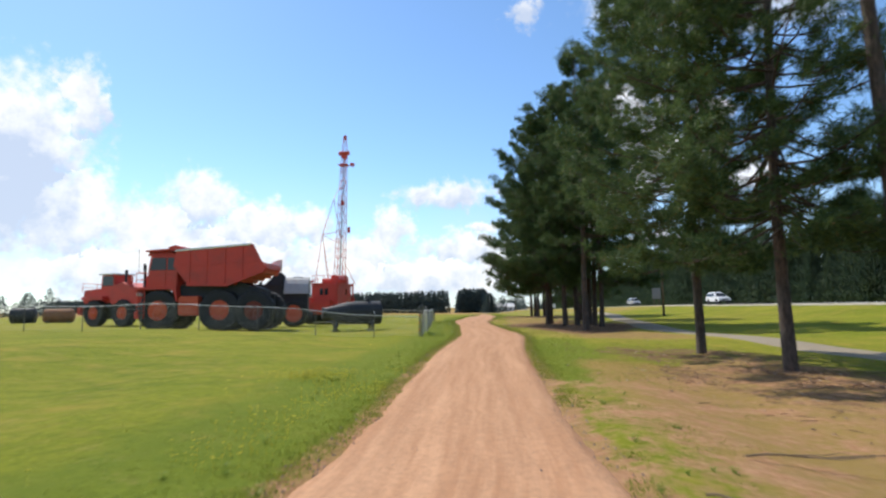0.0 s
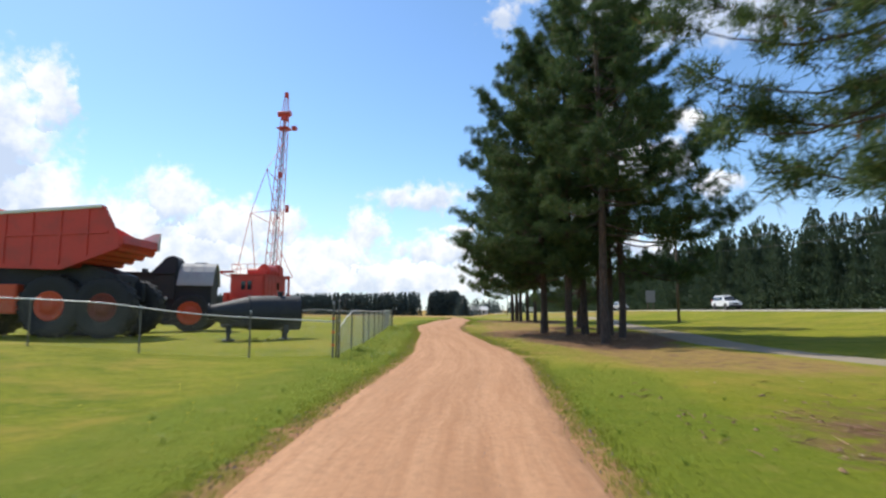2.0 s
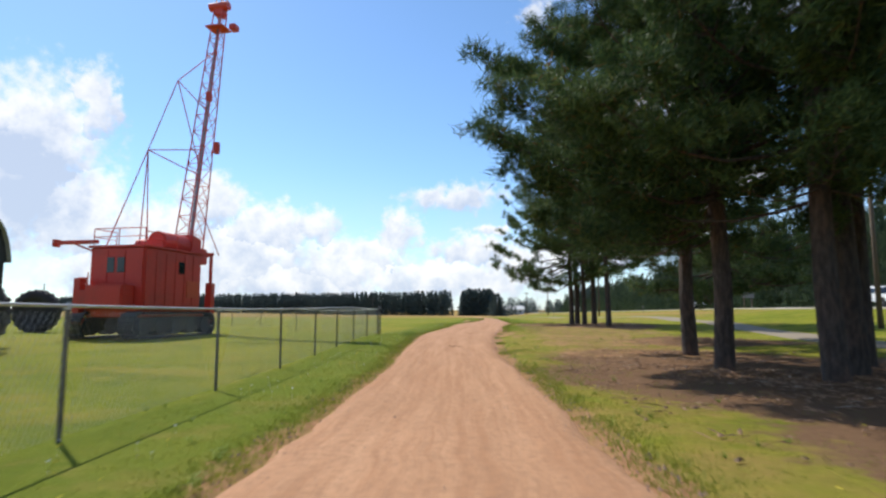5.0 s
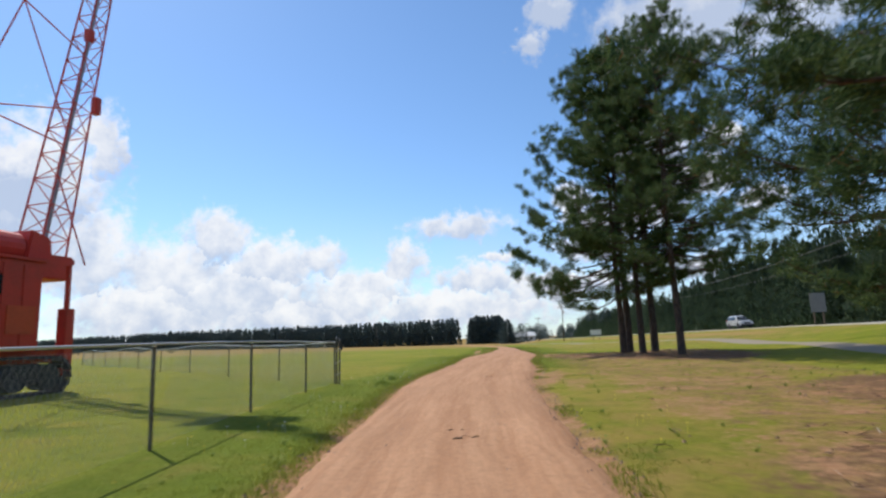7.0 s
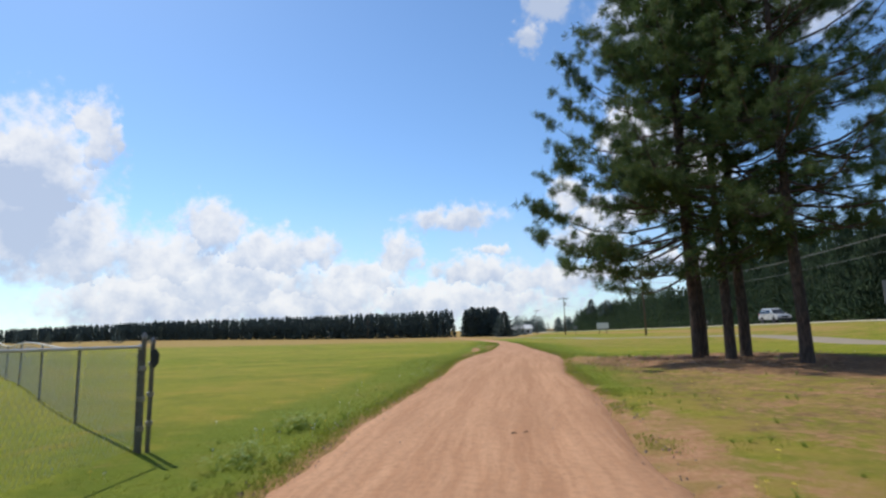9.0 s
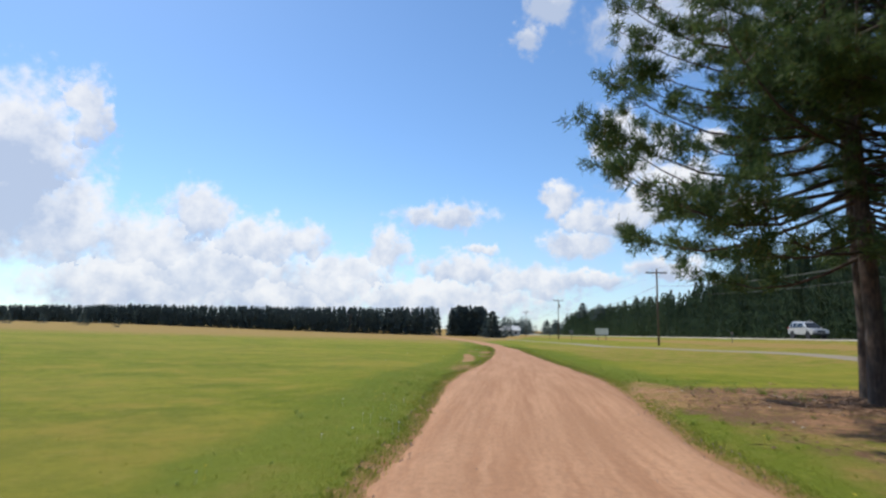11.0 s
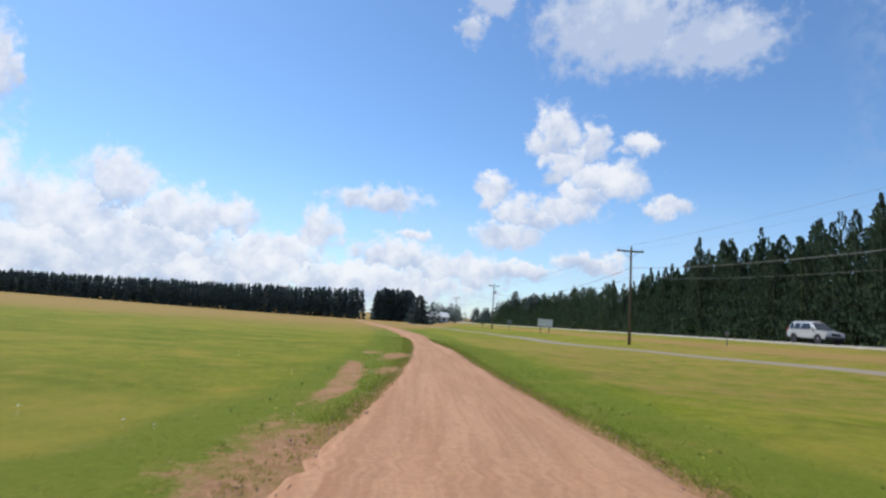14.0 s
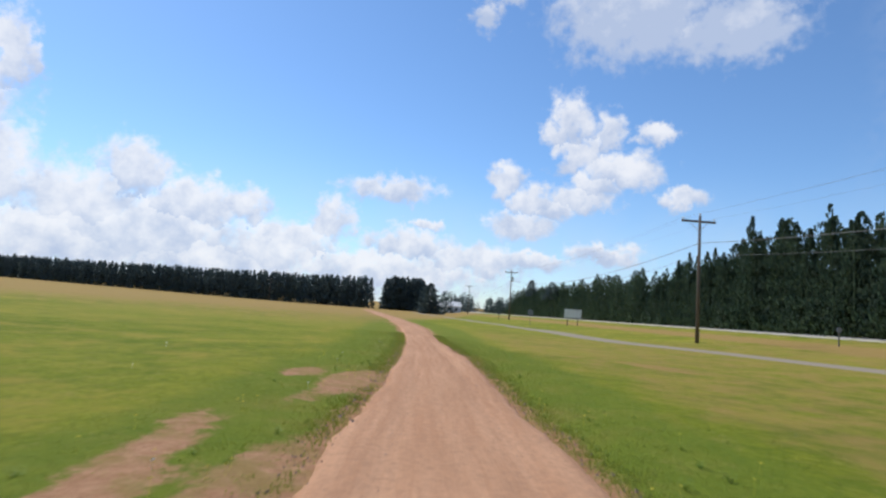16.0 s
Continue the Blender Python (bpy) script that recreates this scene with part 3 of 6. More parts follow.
def build_roads():
    ys = np.concatenate([np.arange(-30, 0, 2), np.arange(0, 112, 0.3), np.arange(112, 258, 2)])
    mid, half = road_mid(ys)

    def ruts(u, y):
        wob = 0.03 * math.sin(y * 0.21) + 0.02 * math.sin(y * 0.53)
        track = sum(math.exp(-((u - c - wob) / 0.07) ** 2) for c in (0.24, 0.72))
        edge = min(u, 1 - u)
        rough = 0.005 * noise.noise((u * 9, y * 0.5, 0.3)) + 0.004 * noise.noise((u * 30, y * 3.5, 4.0))
        return 0.012 + 0.025 * min(edge / 0.15, 1) - 0.018 * track + rough - 0.06 * max(0, 0.04 - edge) / 0.04
    rag = np.array([0.10 * noise.noise((0.5 * y, 0, 7)) + 0.08 * noise.noise((3.1 * y, 2, 5)) + 0.06 * noise.noise((6.3 * y, 2, 9)) for y in ys])
    rag2 = np.array([0.10 * noise.noise((0.5 * y, 9, 7)) + 0.08 * noise.noise((3.1 * y, 5, 5)) + 0.06 * noise.noise((6.3 * y, 5, 9)) for y in ys])
    ribbon("dirt_road", ys, mid - half + rag, mid + half + rag2, DIRT, ruts, 25, "rutted reddish-brown dirt road through grass", "dirt road")
    ys = np.arange(-38, 258, 1.5)
    cx = np.interp(ys, TRAIL_Y, TRAIL_X)
    cx = np.convolve(np.pad(cx, 4, mode="edge"), np.ones(9) / 9, mode="valid")
    ribbon("paved_trail", ys, cx - 1.15, cx + 1.15, ASPHALT, lambda u, y: 0.03 - 0.05 * (abs(u - 0.5) > 0.49), 5, "narrow grey asphalt trail across the grass", "path")
    ys = np.concatenate([np.arange(-300, 0, 20), np.arange(0, 420, 3)])
    hx = highway_x(ys)
    ribbon("highway", ys, hx, hx + 9.6, HIGHWAY, lambda u, y: 0.06 + 0.06 * (1 - abs(2 * u - 1)), 7, "pale grey two-lane highway on a low bank", "highway")
    ribbon("gravel_shoulder", ys, hx - 2.0, hx - 0.02, GRAVEL, lambda u, y: 0.03, 3, "pale gravel shoulder along the highway", "shoulder")
    for a in (0.9, 8.6):
        ribbon("lane_line", ys, hx + a, hx + a + 0.12, WHITE, lambda u, y: 0.066 + 0.06 * (1 - abs(2 * a / 9.6 - 1)) + 0.004, 2, "white edge line painted on the highway", "line")


build_ground()
build_roads()


# ---- pines ----
def tri_needles(centres, ways, count, length, width, rng):
    """Tufts of thin leaves: for each centre a spray of narrow triangles about its way."""
    n = len(centres) * count
    c = np.repeat(centres, count, 0)
    w = np.repeat(ways, count, 0)
    d = rng.normal(size=(n, 3))
    d /= np.linalg.norm(d, axis=1, keepdims=True)
    d = d + 0.5 * w
    d /= np.linalg.norm(d, axis=1, keepdims=True)
    side = np.cross(d, rng.normal(size=(n, 3)))
    side /= np.linalg.norm(side, axis=1, keepdims=True)
    size = length * rng.uniform(0.65, 1.25, (n, 1))
    start = c + rng.normal(size=(n, 3)) * length * 0.30
    p = np.stack([start - side * width / 2, start + side * width / 2, start + d * size], 1).reshape(-1, 3)
    return p, np.arange(n * 3).reshape(-1, 3)


def pine_meshes(seed, tall, reach, bare, limbs, tufts, per, length, width, bias=0.0, low=0.92, droop=0.0, slim=1.0):
    """Wood and needles of one red pine: whorls of long limbs that turn up at their ends, tufts along their outer halves."""
    rng = np.random.default_rng(seed)
    wood = Shape()
    lean = rng.normal(size=2) * 0.25
    steps = np.linspace(0, 1, 12)
    spine = [(lean[0] * s * s + 0.06 * math.sin(7 * s + seed), lean[1] * s * s + 0.06 * math.cos(5 * s + seed), tall * s) for s in steps]
    foot = 0.0100 * tall * slim
    wood.tube([(spine[0][0], spine[0][1], -0.25), (0, 0, 0.02)] + spine[1:], [foot * 1.55, foot * 1.18] + [foot * (1 - s) ** 0.85 + 0.015 for s in steps[1:]], 10)
    centres, ways, twigs, twig_faces = [], [], [], []
    for k in range(limbs):
        s = bare + (1 - bare) * ((k + rng.uniform(0, 1)) / limbs) ** low
        z = tall * s
        at = np.array([np.interp(s, steps, [p[0] for p in spine]), np.interp(s, steps, [p[1] for p in spine]), z])
        u = (s - bare) / (1 - bare)
        span = reach * (0.62 + 0.38 * min(u / 0.12, 1)) * max(1 - u ** 1.35, 0.0) ** 0.8 * rng.uniform(0.76, 1.04) + 0.3
        turn = rng.uniform(0, 2 * math.pi)
        dead = u < 0.08 and rng.uniform() < 0.3
        span *= 0.45 if dead else 1.0
        span *= 1 + bias * math.cos(turn - math.pi)
        out = np.array([math.cos(turn), math.sin(turn), 0])
        rise = rng.uniform(-0.28, 0.12) + 0.85 * u - droop * max(1 - u / 0.3, 0)
        line = []
        for q in np.linspace(0, 1, 6):
            up = rise * q * span + 0.33 * span * max(q - 0.45, 0) ** 1.6 - 0.10 * span * math.sin(math.pi * q)
            line.append(at + out * span * q + np.array([0.10 * math.sin(5 * q + k), 0.10 * math.cos(4 * q + k), up]))
        thick = 0.010 + 0.0085 * span
        wood.tube(line, [thick * (1 - 0.88 * q) for q in np.linspace(0, 1, 6)], 5, cap=False)
        side = np.array([-out[1], out[0], 0])
        many = int(tufts * (0.35 + span / reach)) if not dead else 2
        # side shoots in a flat fan, each ending in a rounded clump of tufts
        shoots = max(int(many / 5), 1)
        for j in range(shoots):
            q = 1.0 if j == 0 else 1 - 0.74 * rng.uniform() ** 1.1
            i = min(int(q * 5), 4)
            base = line[i] + (line[i + 1] - line[i]) * (q * 5 - i)
            reach_out = (0.30 * span * (1.12 - q) + 0.18) * rng.uniform(0.6, 1.15)
            aim = side * rng.choice([-1, 1]) * rng.uniform(0.5, 1.0) + out * rng.uniform(0.35, 0.9) + np.array([0, 0, rng.uniform(0.0, 0.4)])
            if j == 0:
                aim = out + np.array([0, 0, 0.45])
            aim /= np.linalg.norm(aim)
            tip = base + aim * reach_out
            b = len(twigs)
            twigs += [base, base + np.array([0, 0, 0.03]), tip]
            twig_faces.append((b, b + 1, b + 2))
            for m in range(5):
                at_tuft = base + (tip - base) * rng.uniform(0.45, 1.08) + rng.normal(size=3) * np.array([0.13, 0.13, 0.09])
                centres.append(at_tuft)
                way = aim * 0.6 + np.array([0, 0, 0.5]) + (at_tuft - tip) * 0.8
                ways.append(way / np.linalg.norm(way))
    wood.add(twigs, twig_faces)
    p, f = tri_needles(np.array(centres), np.array(ways), per, length, width, rng)
    trunk = quick("trunk", wood.v, wood.f, BARK)
    trunk.polygons.foreach_set("use_smooth", [len(q.vertices) == 4 for q in trunk.polygons])
    return trunk, quick("crown", p, f, NEEDLE)


PINE_KINDS = [pine_meshes(11, 17.0, 2.95, 0.17, 116, 45, 26, 0.22, 0.026, 0.6, 1.2), pine_meshes(23, 16.5, 3.0, 0.52, 34, 30, 24, 0.22, 0.028, 0.1),
              pine_meshes(37, 17.5, 3.0, 0.55, 32, 30, 24, 0.22, 0.028, 0.0), pine_meshes(52, 16.0, 3.0, 0.17, 116, 44, 26, 0.22, 0.026, 0.6, 1.25),
              pine_meshes(64, 17.0, 5.0, 0.12, 132, 45, 28, 0.22, 0.026, 0.15, 1.4), pine_meshes(78, 17.0, 5.3, 0.18, 140, 48, 32, 0.21, 0.027, 0.12, 1.1),
              pine_meshes(91, 17.0, 4.1, 0.20, 136, 46, 28, 0.22, 0.023, 0.16, 1.15, 0.2, 0.82), pine_meshes(105, 16.0, 3.7, 0.20, 120, 46, 28, 0.22, 0.026, 0.42, 1.15),
              pine_meshes(118, 17.5, 3.8, 0.24, 92, 46, 28, 0.22, 0.026, -0.2, 0.9),
              pine_meshes(131, 17.0, 4.8, 0.24, 112, 44, 56, 0.165, 0.013, 0.12, 1.0)]


def pine(x, y, kind, turn, scale, label):
    wood, green = PINE_KINDS[kind]
    t = thing("pine_tree", Matrix.Translation((x, y, lie(x, y))) @ pose(0, 0, 0, 0, 0, turn) @ Matrix.Diagonal((scale, scale, scale, 1)), label, "pine tree", "row of pines beside the road")
    for mesh, name in ((wood, "trunk"), (green, "crown")):
        ob = new(name, mesh)
        ob.parent = t
    return t


PINE_LABELS = ["tall red pine with scaly grey-brown trunk beside the road", "tall red pine in a tight clump on needle litter",
               "leaning red pine at the edge of a small clump"]
for i, (x, y) in enumerate(PINES):
    kind = [6, 1, 6, 8, 0, 2, 1, 2, 7, 3, 0, 5, 2, 1, 9, 9, 4][i]
    turn = [-30, 140, 5, 30, 15, 120, 230, 300, 185, 0, -30, 5, 190, 75, 170, 140, 40][i]
    scale = [1.0, 1.1, 0.98, 1.08, 1.05, 1.05, 1.08, 1.0, 1.05, 1.05, 1.05, 0.98, 1.05, 1.0, 1.05, 1.0, 0.98][i]
    pine(x, y, kind, turn, scale, PINE_LABELS[0 if i < 3 else 2 if i in (9, 11) else 1])


# ---- far woods ----
def spruce_points(rng, count, tall, reach, bare, power=0.75, loose=False, fine=1.0):
    """Sprays of one far conifer: drooping triangles over a ragged cone."""
    s = rng.uniform(0, 1, count) ** 0.8
    ang = rng.uniform(0, 2 * math.pi, count)
    r = reach * ((1 - s) ** power * rng.uniform(0.55, 1.1, count) + 0.06)
    base = np.stack([np.cos(ang) * r * 0.35, np.sin(ang) * r * 0.35, tall * (bare + (1 - bare) * s)], 1)
    tip = np.stack([np.cos(ang) * r, np.sin(ang) * r, base[:, 2] + tall * rng.uniform(-0.04, 0.05, count)], 1)
    side = np.stack([-np.sin(ang), np.cos(ang), rng.normal(size=count) * 0.6], 1) * (0.18 * reach) * rng.uniform(0.6, 1.3, (count, 1))
    if loose:
        s = rng.uniform(0, 1, count) ** 1.15
        r = reach * ((1 - s) ** power * rng.uniform(0.5, 1.15, count) + 0.015) * (1 + 0.38 * np.sin(s * 34 + ang))
        base[:, 2] = tall * (bare + (0.97 - bare) * s)
        r2 = r * rng.uniform(0.45, 0.95, count)
        base = np.stack([np.cos(ang) * r2, np.sin(ang) * r2, base[:, 2]], 1)
        d = rng.normal(size=(count, 3))
        d /= np.linalg.norm(d, axis=1, keepdims=True)
        tip = base + (d * 0.45 + np.stack([np.cos(ang), np.sin(ang), 0.45 + 0.5 * s], 1) * 0.9) * 0.13 * fine * reach * (1.15 - 0.7 * s)[:, None]
        side = (np.stack([-np.sin(ang), np.cos(ang), 0 * ang], 1) * rng.normal(size=(count, 1)) + rng.normal(size=(count, 3)) * 0.35) * 0.045 * fine * reach * (1.1 - 0.7 * s)[:, None]
    low = np.array([0, 0, -0.02 * tall])
    return np.stack([base + side + low, tip, base - side + low, base + np.array([0, 0, (0.034 * fine ** 1.5 if loose else 0.055) * tall])], 1)


def woods(name, spots, count, material, label, seed, reach=0.2, bare=0.12, powers=(0.45, 0.6, 0.75, 0.55), loose=False, fine=1.0):
    """A stand of far conifers as one object."""
    rng = np.random.default_rng(seed)
    kinds = [spruce_points(rng, count, 1.0, reach, bare * f, p, loose, fine) for f, p in zip((0.6, 1.0, 1.5, 2.0), powers)]
    verts, faces = [], []
    k = 0
    for x, y, tall in spots:
        a = rng.uniform(0, 2 * math.pi)
        rot = np.array([[math.cos(a), -math.sin(a), 0], [math.sin(a), math.cos(a), 0], [0, 0, 1]])
        p = kinds[rng.integers(4)].reshape(-1, 3).copy()
        p[:, 2] = np.clip(p[:, 2], 0, 1.02)
        wide = tall * rng.uniform(0.8, 1.25)
        p = (p * np.array([wide, wide, tall])) @ rot.T + np.array([x, y, lie(x, y)])
        verts.append(p)
        n = len(p) // 4
        b = k + np.arange(n) * 4
        faces.append(np.concatenate([np.stack([b, b + 1, b + 3], 1), np.stack([b + 1, b + 2, b + 3], 1)]))
        k += len(p)
        r = 0.011 * tall
        ring = np.array([(x + r * math.cos(q), y + r * math.sin(q), 0) for q in (0, 2.1, 4.2)])
        g = lie(x, y)
        verts.append(np.concatenate([ring + (0, 0, g - 0.2), ring + (0, 0, g + tall * 0.85)]))
        faces.append(np.array([(k, k + 1, k + 4), (k, k + 4, k + 3), (k + 1, k + 2, k + 5), (k + 1, k + 5, k + 4), (k + 2, k, k + 3), (k + 2, k + 3, k + 5)]))
        k += 6
    mesh = quick(name, np.concatenate(verts), np.concatenate(faces), material)
    tagged(new(name, mesh), label, "woods", kind="stuff")


def unit_noise(a, b):
    return noise.noise((a, b, 3.3))


rng = np.random.default_rng(5)
spots, edge = [], []
for y in np.arange(-60, 330, 1.9):
    for row in range(4 if y > 46 else 1):
        if rng.uniform() < 0.12:
            continue
        yy = y + rng.uniform(-1.2, 1.2)
        tall = 11.6 + 1.9 * smooth01(np.array((yy - 100) / 25)) + 1.6 * unit_noise(yy * 0.05, row) + rng.uniform(-2.4, 1.8) + row * 0.3
        tall *= 1 - 0.27 * smooth01(np.array((yy - 160) / 45))
        tall = tall * (rng.uniform(0.6, 1.05) if row == 0 else 1.0)
        (edge if row < 2 and 60 < yy < 195 else spots).append((highway_x(yy) + 15.5 + row * 2.4 + rng.uniform(-1, 1), yy, float(tall)))
woods("forest", spots, 280, NEEDLE_FAR, "dense dark conifer forest along the highway", 8, 0.34, 0.05, (0.75, 1.0, 0.85, 1.1), True, 0.8)
woods("forest_edge", edge, 1500, NEEDLE_FAR, "front rows of tall dark conifers along the highway", 18, 0.30, 0.03, (0.7, 0.95, 0.8, 1.05), True, 0.52)
spots = [(highway_x(y) + 14 + rng.uniform(-1, 1.5), y + rng.uniform(-1, 1), rng.uniform(1.2, 3.6)) for y in np.arange(46, 200, 2.2)]
spots += [(highway_x(y) + 21 + rng.uniform(-1.5, 1.5), y + rng.uniform(-1, 1), rng.uniform(2.2, 4.6)) for y in np.arange(46, 320, 1.7)]
woods("young_trees", spots, 60, NEEDLE_FAR, "low young growth at the forest edge", 9, 0.42, 0.02)
spots = []
for i in range(320):
    f = i / 319
    for row in range(3):
        x = -66 - 330 * f + rng.uniform(-1, 1)
        y = 322 + 45 * f + row * 5 + rng.uniform(-1.5, 1.5)
        spots.append((x, y, 12.6 + 0.7 * unit_noise(x * 0.05, row) + rng.uniform(-0.9, 0.9) - 3.4 * f))
woods("plantation", spots, 66, NEEDLE_HAZED, "long even line of distant planted conifers", 10, 0.19, 0.02, (0.6, 0.75, 0.9, 0.7))
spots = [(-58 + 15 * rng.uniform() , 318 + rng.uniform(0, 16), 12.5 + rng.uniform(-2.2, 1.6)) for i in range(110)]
woods("grove", spots, 110, NEEDLE_HAZED, "small distant grove of dark conifers", 11, 0.28, 0.02)
spots = [(-28 - 5 * (i % 3) + rng.uniform(-1, 1) + 0.6 * i, 300 + 10 * i, 7 + rng.uniform(-2, 3)) for i in range(12)]
spots += [(-173 + rng.uniform(-4, 4) + 0.6 * i, 149 + 0.9 * i, rng.uniform(4.5, 8.5)) for i in range(7)] + [(-166, 158, 9.6), (-164.5, 160, 6.5), (-167.5, 156, 6.0)]
spots += [(-150 - 14 * i + rng.uniform(-5, 5), 210 + rng.uniform(-8, 30), rng.uniform(3, 6)) for i in range(6)]
spots += [(rng.uniform(-44, 8), rng.uniform(352, 400), rng.uniform(5.5, 9.0)) for i in range(70)]
woods("far_thicket", spots, 330, NEEDLE_HAZED, "scattered distant conifers at the field's edge", 12, 0.42, 0.0, (0.5, 0.7, 0.6, 0.8), True)


def single_tree(x, y, tall, reach, seed, label, bare=0.06, count=520):
    """A lone dense conifer, far off."""
    rng = np.random.default_rng(seed)
    p = spruce_points(rng, count, tall, reach, bare, 0.5, True).reshape(-1, 3)
    n = len(p) // 4
    b = np.arange(n) * 4
    t = thing("conifer_tree", Matrix.Translation((x, y, lie(x, y))), label, "tree")
    ob = new("crown", quick("crown", p, np.concatenate([np.stack([b, b + 1, b + 3], 1), np.stack([b + 1, b + 2, b + 3], 1)]), NEEDLE_HAZED))
    ob.parent = t
    part("trunk", Shape().tube([(0, 0, -0.2), (0, 0, tall * 0.9)], [0.2, 0.03], 7), BARK, t)


single_tree(-29.9, 252, 9.0, 3.6, 3, "lone bushy dark conifer at the end of the road", 0.0, 2600)
single_tree(0.9, 291, 13.0, 2.8, 4, "tall thin-topped pine standing over the forest edge", 0.55)
single_tree(5.6, 264, 11.0, 3.2, 6, "round-topped pine standing over the forest edge", 0.5)


# ---- chain-link fence ----
ROADSIDE = [(-2.9, 26.9), (-3.5, 29.9), (-4.05, 32.9), (-4.75, 35.8), (-5.5, 39.2), (-6.2, 42.4), (-6.82, 45.3), (-7.45, 48.15), (-8.25, 51.5), (-9.2, 55.4), (-9.75, 58.3)]
NEAR_RUN = [(-2.9, 26.9)] + [(-5.2 - 2.82 * k, 26.5 - 0.62 * k) for k in range(12)]
FAR_RUN = [(-9.75, 58.3), (-12.8, 60.4)] + [(-16.7 - 4.2 * k, 63.2 + 3.05 * k) for k in range(8)]
HIGH = 1.2


def link_mesh(run, sag, parent, skip=()):
    """Woven wire: slanting thin wires both ways between the posts."""
    verts, faces = [], []
    for s in range(len(run) - 1):
        if s in skip:
            continue
        (xa, ya), (xb, yb) = run[s], run[s + 1]
        span = math.hypot(xb - xa, yb - ya)
        ux, uy = (xb - xa) / span, (yb - ya) / span
        step, tall = 0.085, HIGH - 0.06
        for way in (1, -1):
            for j in range(int(span / step)):
                a = j * step
                lo, hi = a, a + way * tall * 0.62
                za, zb = 0.04, HIGH - 0.02
                if hi > span:
                    zb = za + (zb - za) * (span - lo) / (hi - lo)
                    hi = span
                if hi < 0:
                    zb = za + (zb - za) * lo / (lo - hi)
                    hi = 0
                ends = []
                for d, z in ((lo, za), (hi, zb)):
                    x, y = xa + ux * d, ya + uy * d
                    ends.append(Vector((x, y, lie(x, y) + z - sag(s + d / span, z))))
                k = len(verts)
                off = (Vector((ux * 0.0024, uy * 0.0024, 0)), Vector((-uy * 0.0024, ux * 0.0024, 0.001)), Vector((0, 0, -0.0024)))
                verts += [tuple(e + o) for e in ends for o in off]
                faces += [(k, k + 1, k + 4, k + 3), (k + 1, k + 2, k + 5, k + 4), (k + 2, k, k + 3, k + 5)]
    ob = new("wire_mesh", quick("wire_mesh", verts, faces, GALV))
    ob.parent = parent
    tagged(ob, "woven diamond wire mesh", kind="stuff")


def build_fence(run, label, sag, rail, skip=(), thick=0.024):
    t = thing("chain_link_fence", Matrix.Identity(4), label, "fence")
    link_mesh(run, sag, t, skip)
    for i, (x, y) in enumerate(run):
        g = lie(x, y)
        post = part("post", Shape().tube([(x, y, g - 0.3), (x + 0.01 * math.sin(i * 2.3), y, g + HIGH + 0.02)], thick, 10), POST, t)
        part("post_cap", Shape().lathe([(0.005, 0.05), (0.02, 0.03), (0.028, 0.0), (0.028, -0.02)], 10, Matrix.Translation((x + 0.01 * math.sin(i * 2.3), y, g + HIGH + 0.02)) @ pose(0, 0, 0, 90)), GALV, post)
    part("top_rail", Shape().tube(rail, 0.017, 8), GALV, t, "bright galvanised top rail")
    return t


def rail_along(run, first, last, dip):
    pts = []
    for s in range(first, last):
        for q in (0, 0.25, 0.5, 0.75):
            x, y = run[s][0] + (run[s + 1][0] - run[s][0]) * q, run[s][1] + (run[s + 1][1] - run[s][1]) * q
            pts.append((x, y, lie(x, y) + HIGH + 0.035 - dip(s + q)))
    x, y = run[last]
    return pts + [(x, y, lie(x, y) + HIGH + 0.035 - dip(last))]


def roadside_dip(s):
    return 0.42 * max(0, 1.25 - s) ** 1.6


def near_dip(s):
    return 0.30 * max(0, 2.2 - s) / 2.2


build_fence(ROADSIDE, "galvanised chain-link fence with a bent, broken top rail beside the road", lambda s, z: roadside_dip(s) * (z / HIGH),
            [(-2.97, 27.25, lie(-2.97, 27.25) + HIGH + 0.035 - roadside_dip(0.12))] + rail_along(ROADSIDE, 0, len(ROADSIDE) - 1, roadside_dip)[1:])
build_fence(NEAR_RUN, "galvanised chain-link fence across the meadow in front of machines", lambda s, z: near_dip(s) * (z / HIGH), rail_along(NEAR_RUN, 0, len(NEAR_RUN) - 1, near_dip))
build_fence(FAR_RUN, "galvanised chain-link fence running back across the field", lambda s, z: 0.0, rail_along(FAR_RUN, 0, len(FAR_RUN) - 1, lambda s: 0.03 * math.sin(s * 2.1)))


def corner_posts(x, y, x2, y2, tall, label, clamp=STEEL, worn_label=""):
    t = thing("gate_post", Matrix.Translation((x, y, lie(x, y))), label, "fence post")
    for i, (dx, dy) in enumerate(((0.09, -0.05), (x2, y2))):
        p = part("post", Shape().tube([(dx, dy, -0.3), (dx + 0.02 * i, dy, tall - 0.06 * i)], 0.027, 12), POST, t)
        for z in (0.28, 0.62, 0.98):
            part("clamp", Shape().lathe([(0.028, -0.03), (0.04, -0.025), (0.04, 0.025), (0.028, 0.03)], 12, Matrix.Translation((dx + 0.01 * i, dy, z + 0.05 * i)) @ pose(0, 0, 0, 90)), clamp if i else STEEL, p, worn_label if i else "")
        part("cap", Shape().lathe([(0.01, 0.05), (0.024, 0.03), (0.031, 0), (0.031, -0.03)], 12, Matrix.Translation((dx + 0.02 * i, dy, tall - 0.06 * i)) @ pose(0, 0, 0, 90)), STEEL, p)
    return t


